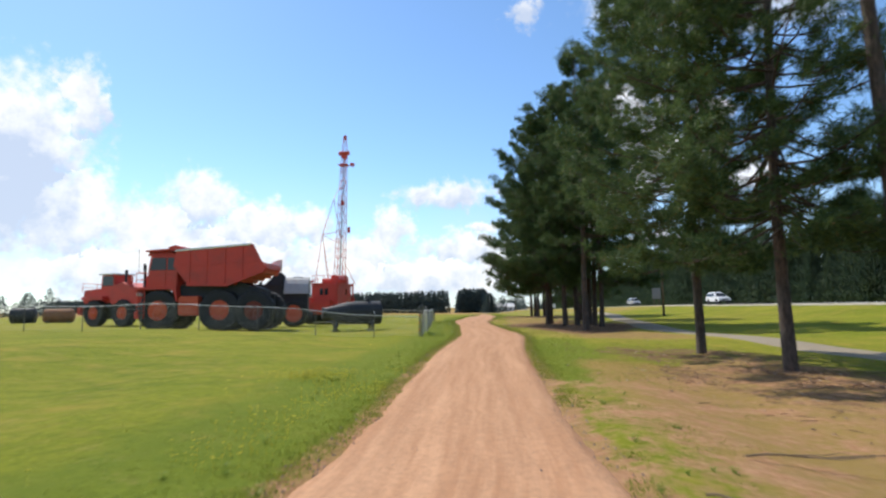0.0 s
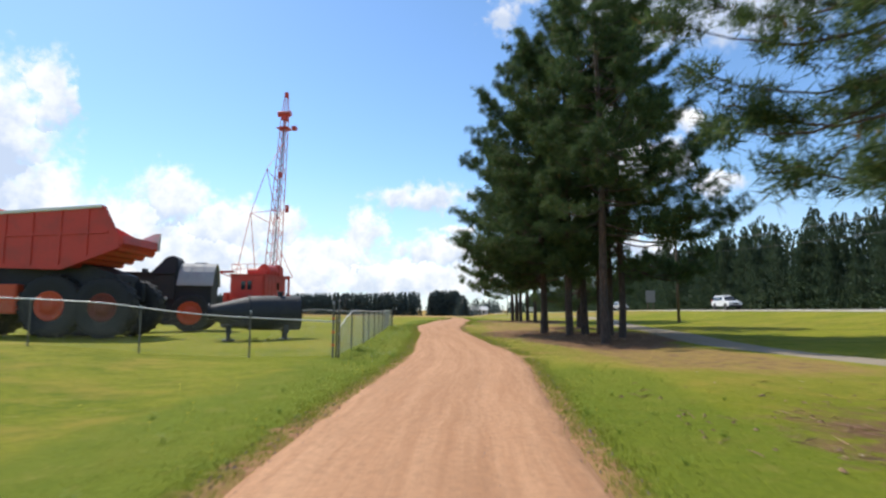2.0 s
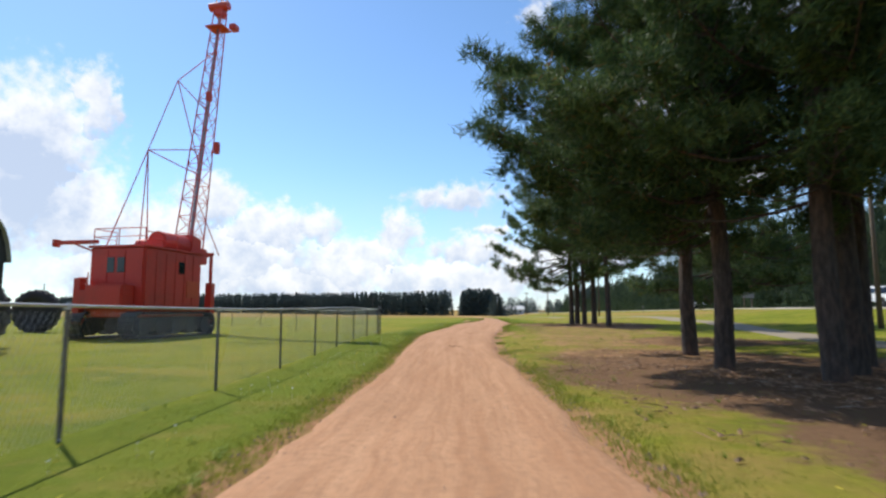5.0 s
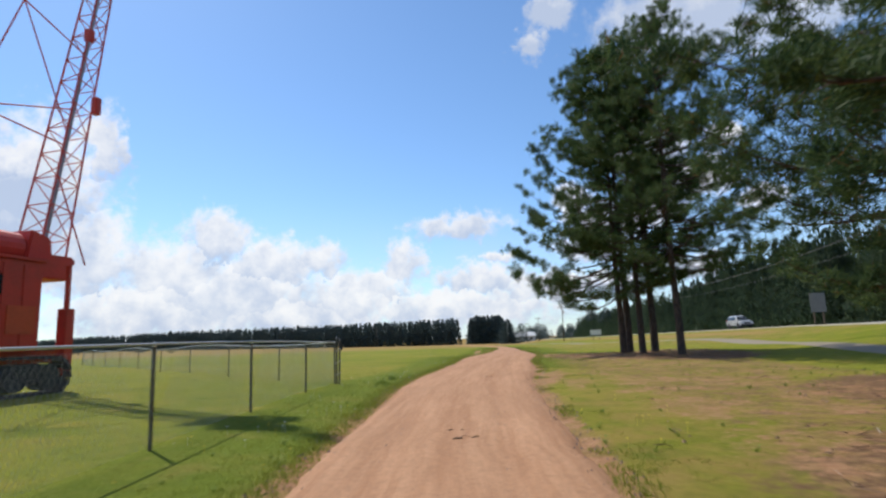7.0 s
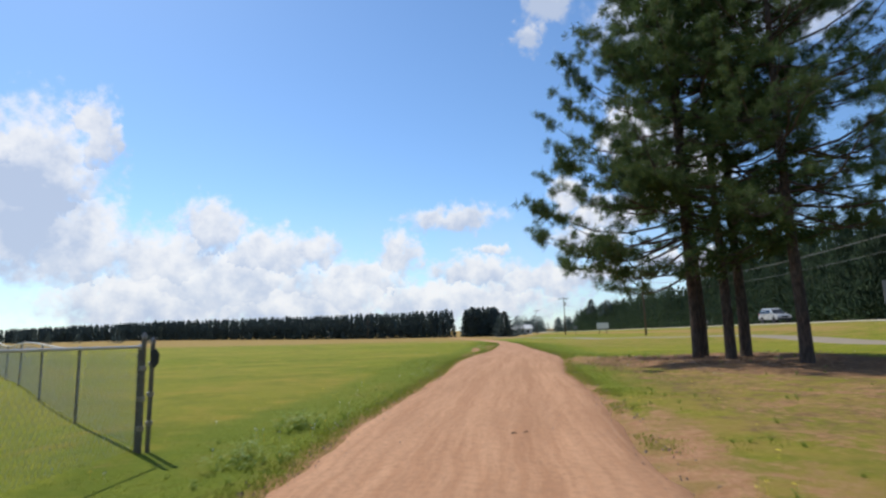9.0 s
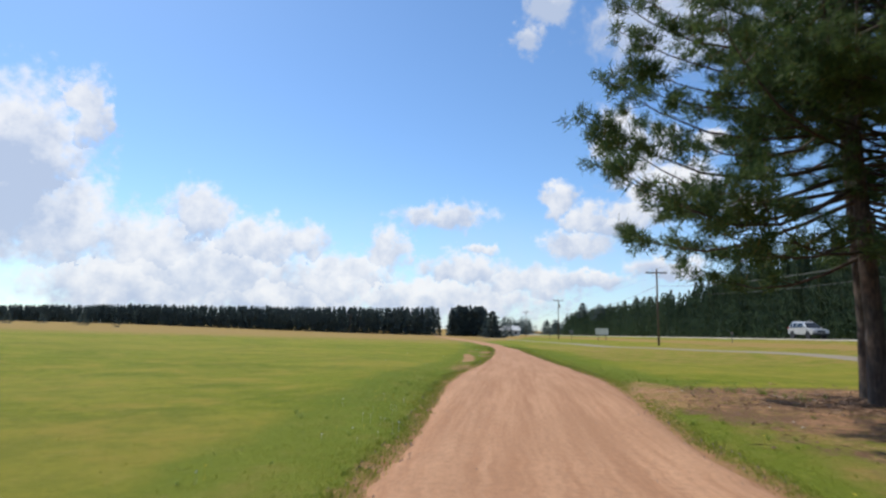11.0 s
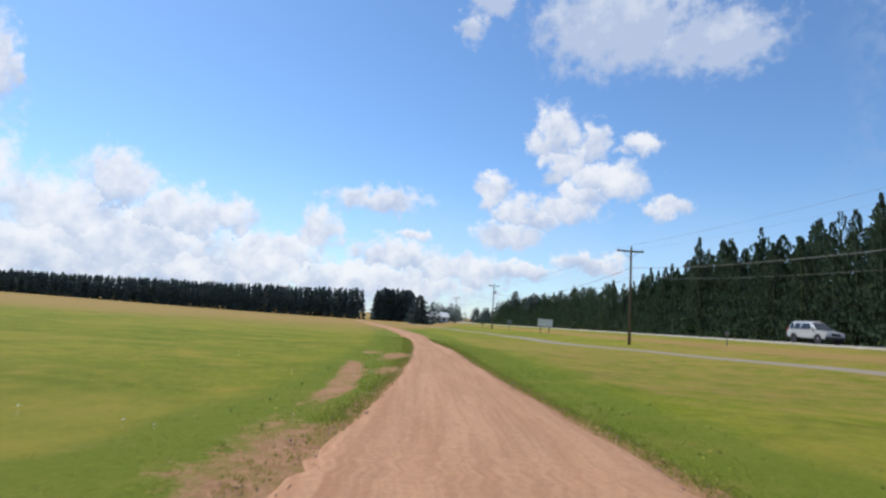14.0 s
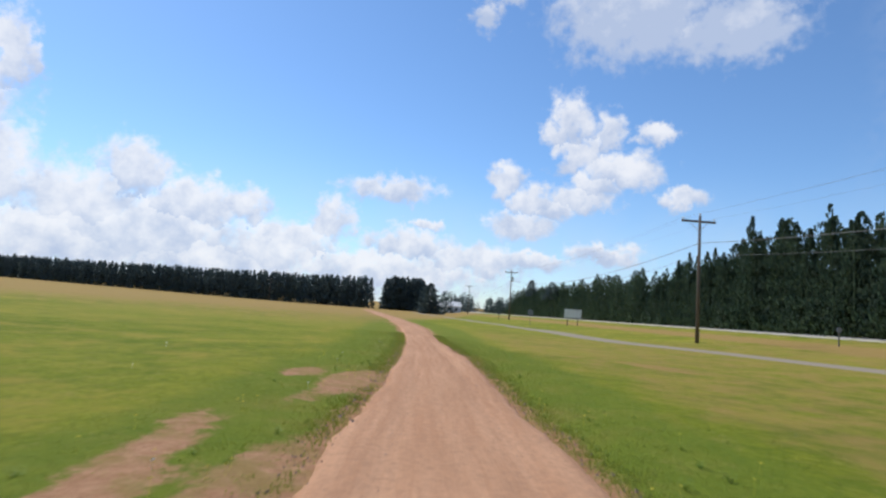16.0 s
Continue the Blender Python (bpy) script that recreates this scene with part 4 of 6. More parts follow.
corner_posts(-2.9, 26.9, -0.06, -0.12, 1.5, "pair of tall dark steel fence posts with rusty clamps", RED_DEEP, "rusty red clamp")
far_corner = corner_posts(-9.75, 58.3, 0.14, 0.02, 1.36, "pair of dark steel fence corner posts with a small plate")
part("tag_plate", Shape().prism([(0.17, 1.04), (0.22, 0.98), (0.28, 1.04), (0.29, 1.14), (0.24, 1.21), (0.17, 1.18)], -0.03, -0.015), BLACK, far_corner, "small dark plate wired to the post")


# ---- machines on show ----
def wheel(parent, x, y, z, r, w, face, rim_mat=RED_DEEP, lugs=22, wide=1.0):
    """A tyre with tread lugs, and a dished rim under it. face: +1 when the outside looks to +y."""
    t = part("tyre", Shape().lathe([(r * 0.43, -w * 0.40), (r * 0.56, -w * 0.48), (r * 0.74, -w * 0.52), (r * 0.90, -w * 0.5), (r * 0.97, -w * 0.40), (r * 0.985, 0), (r * 0.97, w * 0.40), (r * 0.90, w * 0.5), (r * 0.74, w * 0.52), (r * 0.56, w * 0.48), (r * 0.43, w * 0.40)], 36), RUBBER, parent, "", 0, True, Matrix.Translation((x, y, z)))
    g = Shape()
    for k in range(lugs):
        a = 2 * math.pi * k / lugs
        for s in (-1, 1):
            m = Matrix.Rotation(-a - s * 0.06, 4, "Y") @ Matrix.Translation((r * 0.975, s * w * 0.24, 0)) @ Matrix.Rotation(s * 0.35, 4, "X")
            g.box(-0.02 * r, 0.03 * r, -w * 0.24, w * 0.24, -0.055 * r, 0.055 * r, m)
    part("tread", g, RUBBER, t)
    f = face * (0.9 + 0.1 * wide) * (1.05 if wide > 1 else 1.0)
    part("rim", Shape().lathe([(r * a * wide, f * w * b) for a, b in ((0.47, 0.39), (0.465, 0.48), (0.43, 0.48), (0.39, 0.43), (0.24, 0.41), (0.20, 0.50), (0.15, 0.54), (0.02, 0.55))], 28), rim_mat, t, "dished painted steel rim", 0, True)
    g = Shape()
    for k in range(12):
        a = 2 * math.pi * k / 12
        g.box(-0.03 * r, 0.03 * r, f * w * 0.45 - 0.03, f * w * 0.45 + 0.04, -0.03 * r, 0.03 * r, Matrix.Translation((r * 0.315 * wide * math.cos(a), -f * w * 0.02, r * 0.315 * wide * math.sin(a))))
    tagged(part("wheel_nuts", g, rim_mat, t), kind="stuff")
    return t


def rails(parent, posts, tall, mid=True, r=0.022, mat=None):
    """A handrail of upright bars and two long bars through the posts."""
    h = part("handrail", Shape().tube([(x, y, z + tall) for x, y, z in posts], r, 6), mat or RED, parent)
    if mid:
        part("mid_rail", Shape().tube([(x, y, z + tall * 0.52) for x, y, z in posts], r * 0.8, 6), mat or RED, h)
    for x, y, z in posts:
        part("stanchion", Shape().tube([(x, y, z - 0.05), (x, y, z + tall)], r, 6), mat or RED, h)


def ladder(parent, x, y, z0, z1, wide, mat):
    g = Shape()
    for s in (-1, 1):
        g.tube([(x + s * wide / 2, y, z0), (x + s * wide / 2, y, z1)], 0.025, 6)
    for k in range(int((z1 - z0) / 0.3)):
        g.tube([(x - wide / 2, y, z0 + 0.2 + 0.3 * k), (x + wide / 2, y, z0 + 0.2 + 0.3 * k)], 0.018, 6)
    part("ladder", g, mat, parent)


def haul_truck():
    at = Matrix.Translation((-18.86, 34.0, lie(-18.9, 34))) @ pose(0, 0, 0, 0, 0, 190)
    t = thing("haul_truck", at, "huge faded-red mining dump truck with black tyres, parked on grass", "dump truck")
    for x, r in ((4.27, 1.42), (0, 1.42), (-2.35, 1.36)):
        for y, f in ((-0.36, 1), (-2.7, -1)):
            wheel(t, x, y, r - 0.03, r, 0.72, f, RED_DEEP if x > -1 else RED_DULL)
        part("axle", Shape().tube([(x, -0.4, 1.4), (x, -2.7, 1.4)], 0.3, 14), BLACK, t)
    for y in (-1.1, -2.1):
        part("chassis_rail", Shape().prism([(-3.1, 1.6), (5.6, 1.5), (5.6, 2.2), (3.2, 2.6), (-3.1, 2.5)], y - 0.16, y + 0.16), BLACK, t, "", 0.03)
    part("underframe", Shape().prism([(-2.6, 1.9), (3.1, 1.75), (3.1, 3.1), (2.3, 3.3), (-1.2, 3.3), (-2.6, 2.8)], -0.55, -2.6), BLACK, t, "", 0.06)
    # the tipping body: two sides, floor, front wall, rear lip, ribs, canopy
    body = part("dump_floor", Shape().prism([(3.15, 4.5), (3.0, 4.6), (2.1, 3.36), (-0.5, 3.3), (-3.05, 4.2), (-3.1, 4.05), (-0.55, 3.12), (2.2, 3.18)], 0.02, -2.95), RED, t, "", 0.02)
    for y0, y1 in ((0.12, 0.0), (-2.92, -3.04)):
        part("dump_side", Shape().prism([(-2.15, 5.82), (3.05, 5.45), (3.2, 4.4), (2.2, 3.14), (-0.55, 3.08), (-3.0, 4.0), (-3.02, 4.5), (-2.72, 4.95)] if y0 > 0 else
                                        [(-1.1, 5.3), (3.05, 5.35), (3.2, 4.4), (2.2, 3.14), (-0.55, 3.08), (-3.0, 4.0), (-3.02, 4.5), (-2.2, 4.7)], y0, y1), RED, body, "", 0.02)
    part("dump_front", Shape().prism([(3.05, 5.4), (3.2, 4.4), (3.08, 4.4), (2.93, 5.4)], 0.0, -2.92), RED, body)
    # Worn top rim; white paint gives the glint along it.
    g = Shape().prism([(-2.2, 5.76), (3.07, 5.39), (3.07, 5.53), (-2.2, 5.9)], 0.06, 0.24)
    part("top_rail", g, WHITE, body, "pale worn steel rim, its glint painted white", 0.03)
    part("top_rail", Shape().prism([(-2.3, 5.86), (-2.16, 5.88), (-2.66, 4.92), (-2.8, 4.9)], 0.06, 0.22), RED, body, "", 0.02)
    part("lower_rail", Shape().prism([(-3.1, 3.95), (-0.55, 2.98), (2.25, 3.05), (2.2, 3.2), (-0.5, 3.14), (-3.05, 4.1)], 0.1, 0.22), RED, body, "", 0.02)
    for x, z0, z1 in ((-1.55, 3.6, 5.72), (-0.35, 3.2, 5.64), (0.9, 3.2, 5.55), (2.1, 3.25, 5.47)):
        part("rib", Shape().prism([(x - 0.08, z0), (x + 0.08, z0), (x + 0.08, z1), (x - 0.08, z1)], 0.1, 0.17), RED, body, "", 0.01)
    part("side_rail", Shape().prism([(-2.5, 4.62), (3.1, 4.4), (3.1, 4.52), (-2.5, 4.74)], 0.1, 0.18), RED, body, "", 0.01)
    # worn rear lip and the toothed ribs under the tail
    part("tail_lip", Shape().prism([(-3.0, 4.05), (-3.22, 4.16), (-3.16, 4.55), (-2.98, 4.5)], 0.12, -3.0), RED, body, "", 0.02)
    # Added white plate: the sun glint on the worn tail corner, as paint.
    part("tail_cheek", Shape().prism([(-2.15, 4.62), (-3.26, 4.1), (-3.3, 5.0), (-3.05, 5.0)], -2.96, -3.06), WHITE, body, "bare worn steel tail corner, its sun glint painted white")
    for k in range(5):
        x = -2.9 + 0.5 * k
        z = 4.06 - 0.18 * k
        part("tail_rib", Shape().prism([(x - 0.15, z + 0.08), (x + 0.13, z - 0.03), (x + 0.10, z - 0.26), (x - 0.07, z - 0.2)], 0.1, -3.12), RED, body, "", 0.02)
    can = part("canopy", Shape().prism([(2.95, 5.38), (3.4, 5.5), (5.2, 5.42), (5.2, 5.52), (3.4, 5.64), (2.95, 5.56)], 0.12, -3.0), RED, body, "", 0.02)
    part("canopy_stop", Shape().prism([(2.9, 5.5), (3.5, 5.58), (3.62, 5.72), (3.05, 5.86), (2.85, 5.74)], 0.16, -3.0), RED, can, "", 0.04)
    for k in range(4):
        part("canopy_rib", Shape().box(3.5, 5.15, -0.4 - 0.7 * k, -0.32 - 0.7 * k, 5.3, 5.46), RED, can)
    # nose, deck and cab
    part("fender_deck", Shape().prism([(3.1, 3.0), (5.85, 3.0), (5.95, 2.86), (5.95, 2.66), (5.6, 2.84), (3.1, 2.84)], 0.06, -3.6), RED, t, "", 0.02)
    part("fender_skirt", Shape().prism([(2.9, 2.0), (3.0, 3.0), (3.5, 3.0), (3.15, 2.6), (2.98, 2.0)], 0.05, -3.6), RED, t, "", 0.02)
    part("engine_hood", Shape().prism([(3.2, 3.0), (3.2, 4.3), (5.0, 4.1), (5.85, 3.9), (5.92, 3.0)], -1.3, -3.2), RED, t, "", 0.06)
    part("radiator", Shape().box(5.7, 5.96, -3.0, -1.0, 1.3, 2.95), BLACK, t, "dark slatted radiator grille")
    for k in range(9):
        part("grille_slat", Shape().box(5.95, 5.99, -2.9, -1.1, 1.45 + 0.15 * k, 1.52 + 0.15 * k), STEEL, t)
    part("bumper", Shape().prism([(5.5, 0.85), (6.0, 0.85), (6.05, 1.35), (5.5, 1.35)], -0.2, -3.5), RED, t, "", 0.05)
    for y in (-0.45, -0.8, -3.1, -3.45):
        part("headlight", Shape().lathe([(0.02, 0.06), (0.12, 0.05), (0.14, -0.05)], 14, Matrix.Translation((5.93, y, 2.55)) @ pose(0, 0, 0, 0, 0, -90)), LENS_WHITE, t, "round clear headlight")
    cab = part("cab", Shape().prism([(2.95, 3.0), (5.0, 3.0), (5.02, 4.1), (4.85, 5.15), (2.95, 5.15)], 0.0, -1.7), RED, t, "", 0.05)
    part("cab_roof", Shape().box(2.95, 5.05, -1.8, 0.08, 5.15, 5.25), RED, cab, "", 0.03)
    part("side_window", Shape().prism([(3.75, 4.15), (4.85, 4.15), (4.7, 5.0), (3.75, 5.0)], 0.03, 0.0), GLASS_DARK, cab, "dark side window")
    part("side_window", Shape().prism([(3.1, 4.15), (3.65, 4.15), (3.65, 5.0), (3.1, 5.0)], 0.03, 0.0), GLASS_DARK, cab, "dark side window")
    part("windscreen", Shape().prism([(5.03, 4.15), (5.05, 4.15), (4.90, 5.05), (4.88, 5.05)], -0.15, -1.55), GLASS_DARK, cab, "dark windscreen")
    part("cab_door", Shape().prism([(3.75, 3.1), (4.75, 3.1), (4.75, 4.08), (3.75, 4.08)], 0.035, 0.0), RED, cab, "", 0.01)
    part("air_cleaner", Shape().tube([(5.3, -3.2, 3.0), (5.3, -3.2, 4.2)], 0.26, 16), RED, t, "", 0, True)
    part("exhaust_stack", Shape().tube([(5.55, -0.6, 2.95), (5.55, -0.6, 4.55)], 0.09, 12), BLACK, t)
    part("fuel_tank", Shape().prism([(1.45, 1.05), (2.75, 1.05), (2.85, 1.2), (2.85, 2.2), (2.75, 2.35), (1.45, 2.35)], 0.0, -0.9), RED_DEEP, t, "square red fuel tank", 0.05)
    part("hydraulic_tank", Shape().box(1.5, 2.8, -3.5, -2.7, 1.0, 2.3), RED_DEEP, t, "", 0.06)
    for y in (-1.0, -2.6):
        h = part("hoist_cylinder", Shape().tube([(2.5, y, 1.9), (1.4, y, 2.8)], 0.2, 12), BLACK, t)
        part("hoist_rod", Shape().tube([(1.4, y, 2.8), (1.0, y, 3.12)], 0.11, 10), STEEL, h)
    ladder(t, 5.4, 0.08, 0.9, 2.95, 0.5, RED)
    rails(t, [(5.1, 0.0, 3.0), (5.8, 0.0, 3.0), (5.85, -1.0, 3.0), (5.85, -2.2, 3.0), (5.85, -3.4, 3.0)], 1.0)
    part("antenna", Shape().tube([(5.7, -0.1, 3.9), (5.74, -0.1, 5.6)], 0.02, 6), STEEL, t)
    for y in (0.2, -3.7):
        part("mirror", Shape().box(5.1, 5.16, y - 0.13, y + 0.13, 4.1, 4.6), BLACK, t, "", 0.02)


def red_loader():
    at = Matrix.Translation((-36.9, 46.8, lie(-36, 46))) @ pose(0, 0, 0, 0, 0, 172) @ Matrix.Diagonal((1.14, 1.14, 1.14, 1))
    t = thing("wheel_loader", at, "red wheeled mining machine with a glazed cab, parked behind the truck", "loader")
    for x in (1.2, 4.6):
        for y, f in ((-0.4, 1), (-3.2, -1)):
            wheel(t, x, y, 1.15, 1.16, 0.7, f, RED_DEEP, 18)
    part("frame_rail", Shape().prism([(-0.2, 0.6), (5.8, 0.6), (6.2, 1.4), (6.2, 2.1), (-0.2, 2.2)], -0.9, -2.7), BLACK, t, "", 0.04)
    part("hood", Shape().prism([(2.9, 2.1), (6.5, 2.0), (6.6, 2.3), (6.5, 3.2), (2.9, 3.4)], -0.6, -3.0), RED, t, "", 0.08)
    part("fender", Shape().prism([(3.4, 2.3), (5.9, 2.3), (6.1, 2.5), (5.8, 2.62), (3.5, 2.62)], 0.0, -3.6), RED, t, "", 0.03)
    part("rear_body", Shape().prism([(-0.4, 1.9), (2.8, 1.9), (2.8, 3.5), (1.6, 3.8), (-0.4, 3.2)], -0.3, -3.3), RED, t, "", 0.06)
    part("bumper", Shape().box(6.2, 6.6, -3.5, -0.1, 1.0, 1.7), RED, t, "", 0.05)
    cab = part("cab", Shape().prism([(2.6, 3.3), (4.3, 3.3), (4.2, 4.5), (2.7, 4.5)], -0.5, -2.3), RED, t, "", 0.04)
    part("cab_roof", Shape().box(2.5, 4.45, -2.45, -0.35, 4.5, 4.62), WHITE, cab, "pale cab roof", 0.03)
    part("windscreen", Shape().prism([(4.31, 3.5), (4.33, 3.5), (4.25, 4.4), (4.23, 4.4)], -0.65, -2.15), GLASS_DARK, cab)
    part("side_window", Shape().prism([(2.8, 3.55), (4.1, 3.55), (4.05, 4.4), (2.85, 4.4)], -0.48, -0.51), GLASS_DARK, cab)
    part("exhaust_stack", Shape().tube([(1.9, -1.0, 3.6), (1.9, -1.0, 4.9)], 0.12, 10), BLACK, t)
    part("air_cleaner", Shape().tube([(1.2, -0.8, 3.4), (1.2, -0.8, 4.3)], 0.22, 12), RED, t)
    rails(t, [(6.4, -0.4, 3.1), (6.4, -1.8, 3.1), (6.4, -3.2, 3.1)], 0.7)


def motor_scraper():
    at = Matrix.Translation((-18.8, 44.4, lie(-18, 43))) @ pose(0, 0, 0, 0, 0, 22)
    t = thing("motor_scraper", at, "black earth-moving scraper with a curved grey roof and red wheel hubs", "scraper")
    for x in (0.25, -6.0):
        for y, f in ((-1.45, -1), (1.45, 1)):
            wheel(t, x, y, 1.08, 1.1, 0.62, f, RED_DEEP, 18, 1.35)
        part("axle", Shape().tube([(x, -1.3, 1.08), (x, 1.3, 1.08)], 0.16, 10), BLACK, t)
    part("engine_house", Shape().prism([(-1.25, 0.95), (1.15, 0.95), (1.3, 1.3), (1.3, 2.95), (-1.25, 2.95)], -1.15, 1.15), BLACK, t, "", 0.04)
    # the roof: flat near slope, rounded ridge, steep far side
    line = [(-1.42, 2.72), (-1.36, 2.9), (-1.2, 3.2), (-0.95, 3.58), (-0.6, 3.92), (-0.2, 4.12), (0.15, 4.16), (0.5, 4.05), (0.85, 3.78), (1.1, 3.4), (1.25, 2.95), (1.3, 2.72)]
    n = len(line)
    under = [(y * 0.955, 2.72 + (z - 2.72) * 0.955) for y, z in line]
    g = Shape()
    for x in (-0.62, 1.42):
        g.v += [(x, y, z) for y, z in line] + [(x, y, z) for y, z in under]
    for i in range(n - 1):
        g.f += [(i, i + 1, 2 * n + i + 1, 2 * n + i), (n + i, 3 * n + i, 3 * n + i + 1, n + i + 1), (i, n + i, n + i + 1, i + 1), (2 * n + i, 2 * n + i + 1, 3 * n + i + 1, 3 * n + i)]
    g.f += [(0, 2 * n, 3 * n, n), (n - 1, 2 * n - 1, 4 * n - 1, 3 * n - 1)]
    roof = part("roof", g, ROOF_GREY, t, "curved weathered grey sheet-metal roof")
    for x in (0.05, 0.75):
        part("roof_seam", Shape().tube([(x, y * 1.01, z + 0.01) for y, z in line], 0.014, 5), ROOF_GREY, roof)
    for x in (-0.6, 1.26):
        part("gable", Shape().add([(x, y, z) for y, z in under] + [(x + 0.05, y, z) for y, z in under], [tuple(range(n)), tuple(range(2 * n - 1, n - 1, -1))] + [(i, i + n, i + 1 + n, i + 1) for i in range(n - 1)]), BLACK, roof)
    part("vent", Shape().box(0.1, 0.8, -0.05, 0.3, 4.12, 4.22), GREY, roof, "", 0.02)
    # upright rounded fin between the flat deck and the roof
    part("hood_fin", Shape().prism([(-2.35, 3.3), (-0.7, 3.3), (-0.66, 4.25), (-0.72, 4.42), (-0.9, 4.52), (-1.15, 4.5), (-1.4, 4.36), (-1.75, 3.95)], -1.1, 0.75), BLACK, t, "", 0.08)
    part("fin_bracket", Shape().box(-2.62, -2.42, -1.2, -0.6, 3.4, 3.72), BLACK, t, "", 0.02)
    part("bowl", Shape().prism([(-7.2, 1.5), (-2.6, 1.7), (-0.7, 1.9), (-0.7, 3.4), (-7.2, 3.4)], -1.3, 1.3), BLACK, t, "", 0.05)
    part("deck", Shape().box(-7.3, -0.72, -1.42, 1.42, 3.38, 3.5), BLACK, t, "", 0.02)
    for x in (-6.8, -5.6, -4.4, -3.2, -2.0):
        part("bowl_rib", Shape().box(x - 0.06, x + 0.06, -1.38, -1.3, 1.75, 3.36), BLACK, t)
    part("cutting_edge", Shape().prism([(-3.9, 0.75), (-2.7, 1.1), (-2.6, 1.7), (-3.9, 1.6)], -1.25, 1.25), BLACK, t, "", 0.03)
    part("step", Shape().box(1.3, 1.6, -1.0, -0.4, 1.2, 1.25), STEEL, t)
    part("work_lamp", Shape().lathe([(0.02, 0.05), (0.09, 0.04), (0.1, -0.06)], 12, Matrix.Translation((-1.2, -1.32, 1.95)) @ pose(0, 0, 0, 0, 0, 180)), LENS_WHITE, t)


def black_tank():
    at = Matrix.Translation((-10.1, 36.1, lie(-10.1, 36.1) + 0.11)) @ pose(0, 0, 0, 0, 0, 32) @ Matrix.Diagonal((0.82, 0.92, 0.98, 1))
    t = thing("storage_tank", at, "long black steel tank tapering at one end, on short legs", "tank")
    turn = Matrix.Translation((0, 0, 1.13)) @ pose(0, 0, 0, 0, 0, -90)
    shell = part("shell", Shape().lathe([(0.30, -2.4), (0.34, -2.38), (0.42, -1.9), (0.60, -1.1), (0.75, -0.4), (0.79, 0.2), (0.79, 2.28), (0.78, 2.33), (0.74, 2.36), (0.4, 2.39), (0.02, 2.395)], 36, turn), BLACK, t, "", 0, True)
    for y in (-0.4, 0.9, 2.1):
        part("hoop", Shape().lathe([(0.78, y - 0.03), (0.80, y - 0.026), (0.80, y + 0.026), (0.78, y + 0.03)], 36, turn), BLACK, shell, "", 0, True)
    part("flange", Shape().lathe([(0.28, -2.46), (0.42, -2.46), (0.42, -2.38), (0.28, -2.38)], 28, turn), BLACK, shell)
    part("manhole", Shape().lathe([(0.02, 0.16), (0.17, 0.16), (0.2, 0.13), (0.2, 0.10), (0.14, 0.09), (0.14, -0.1)], 18, Matrix.Translation((1.25, 0, 1.96)) @ pose(0, 0, 0, 90)), BLACK, shell)
    for x in (-1.4, 1.55):
        s = part("saddle", Shape().prism([(x - 0.14, 0.22), (x + 0.14, 0.22), (x + 0.14, 0.62), (x - 0.14, 0.62)], -0.62, 0.62), BLACK, t, "", 0.02)
        part("skid", Shape().box(x - 0.3, x + 0.3, -0.66, 0.66, -0.2, -0.06), BLACK, s)
        for y in (-0.5, 0.5):
            part("leg", Shape().tube([(x, y, -0.12), (x, y * 0.9, 0.5)], 0.09, 10), BLACK, s)


def lattice(parent, a, b, wide, taper, bays, mat):
    """A square lattice mast from a to b: four chords, rungs and slanting braces."""
    a, b = Vector(a), Vector(b)
    axis = (b - a).normalized()
    s = axis.cross(Vector((0, 1, 0))).normalized()
    u = axis.cross(s)

    def corner(k, q):
        w = wide * (1 - (1 - taper) * q) / 2
        return a + (b - a) * q + s * w * (1, 1, -1, -1)[k] + u * w * (1, -1, -1, 1)[k]
    for k in range(4):
        part("chord", Shape().tube([corner(k, 0), corner(k, 1)], 0.036, 6), mat, parent)
    for i in range(bays):
        for k in range(4):
            part("rung", Shape().tube([corner(k, i / bays), corner((k + 1) % 4, i / bays)], 0.02, 5), mat, parent)
            if k % 2 == i % 2 or k in (0, 2):
                part("brace", Shape().tube([corner(k, i / bays), corner((k + 1) % 4, (i + 1) / bays)], 0.019, 5), mat, parent)
    return corner


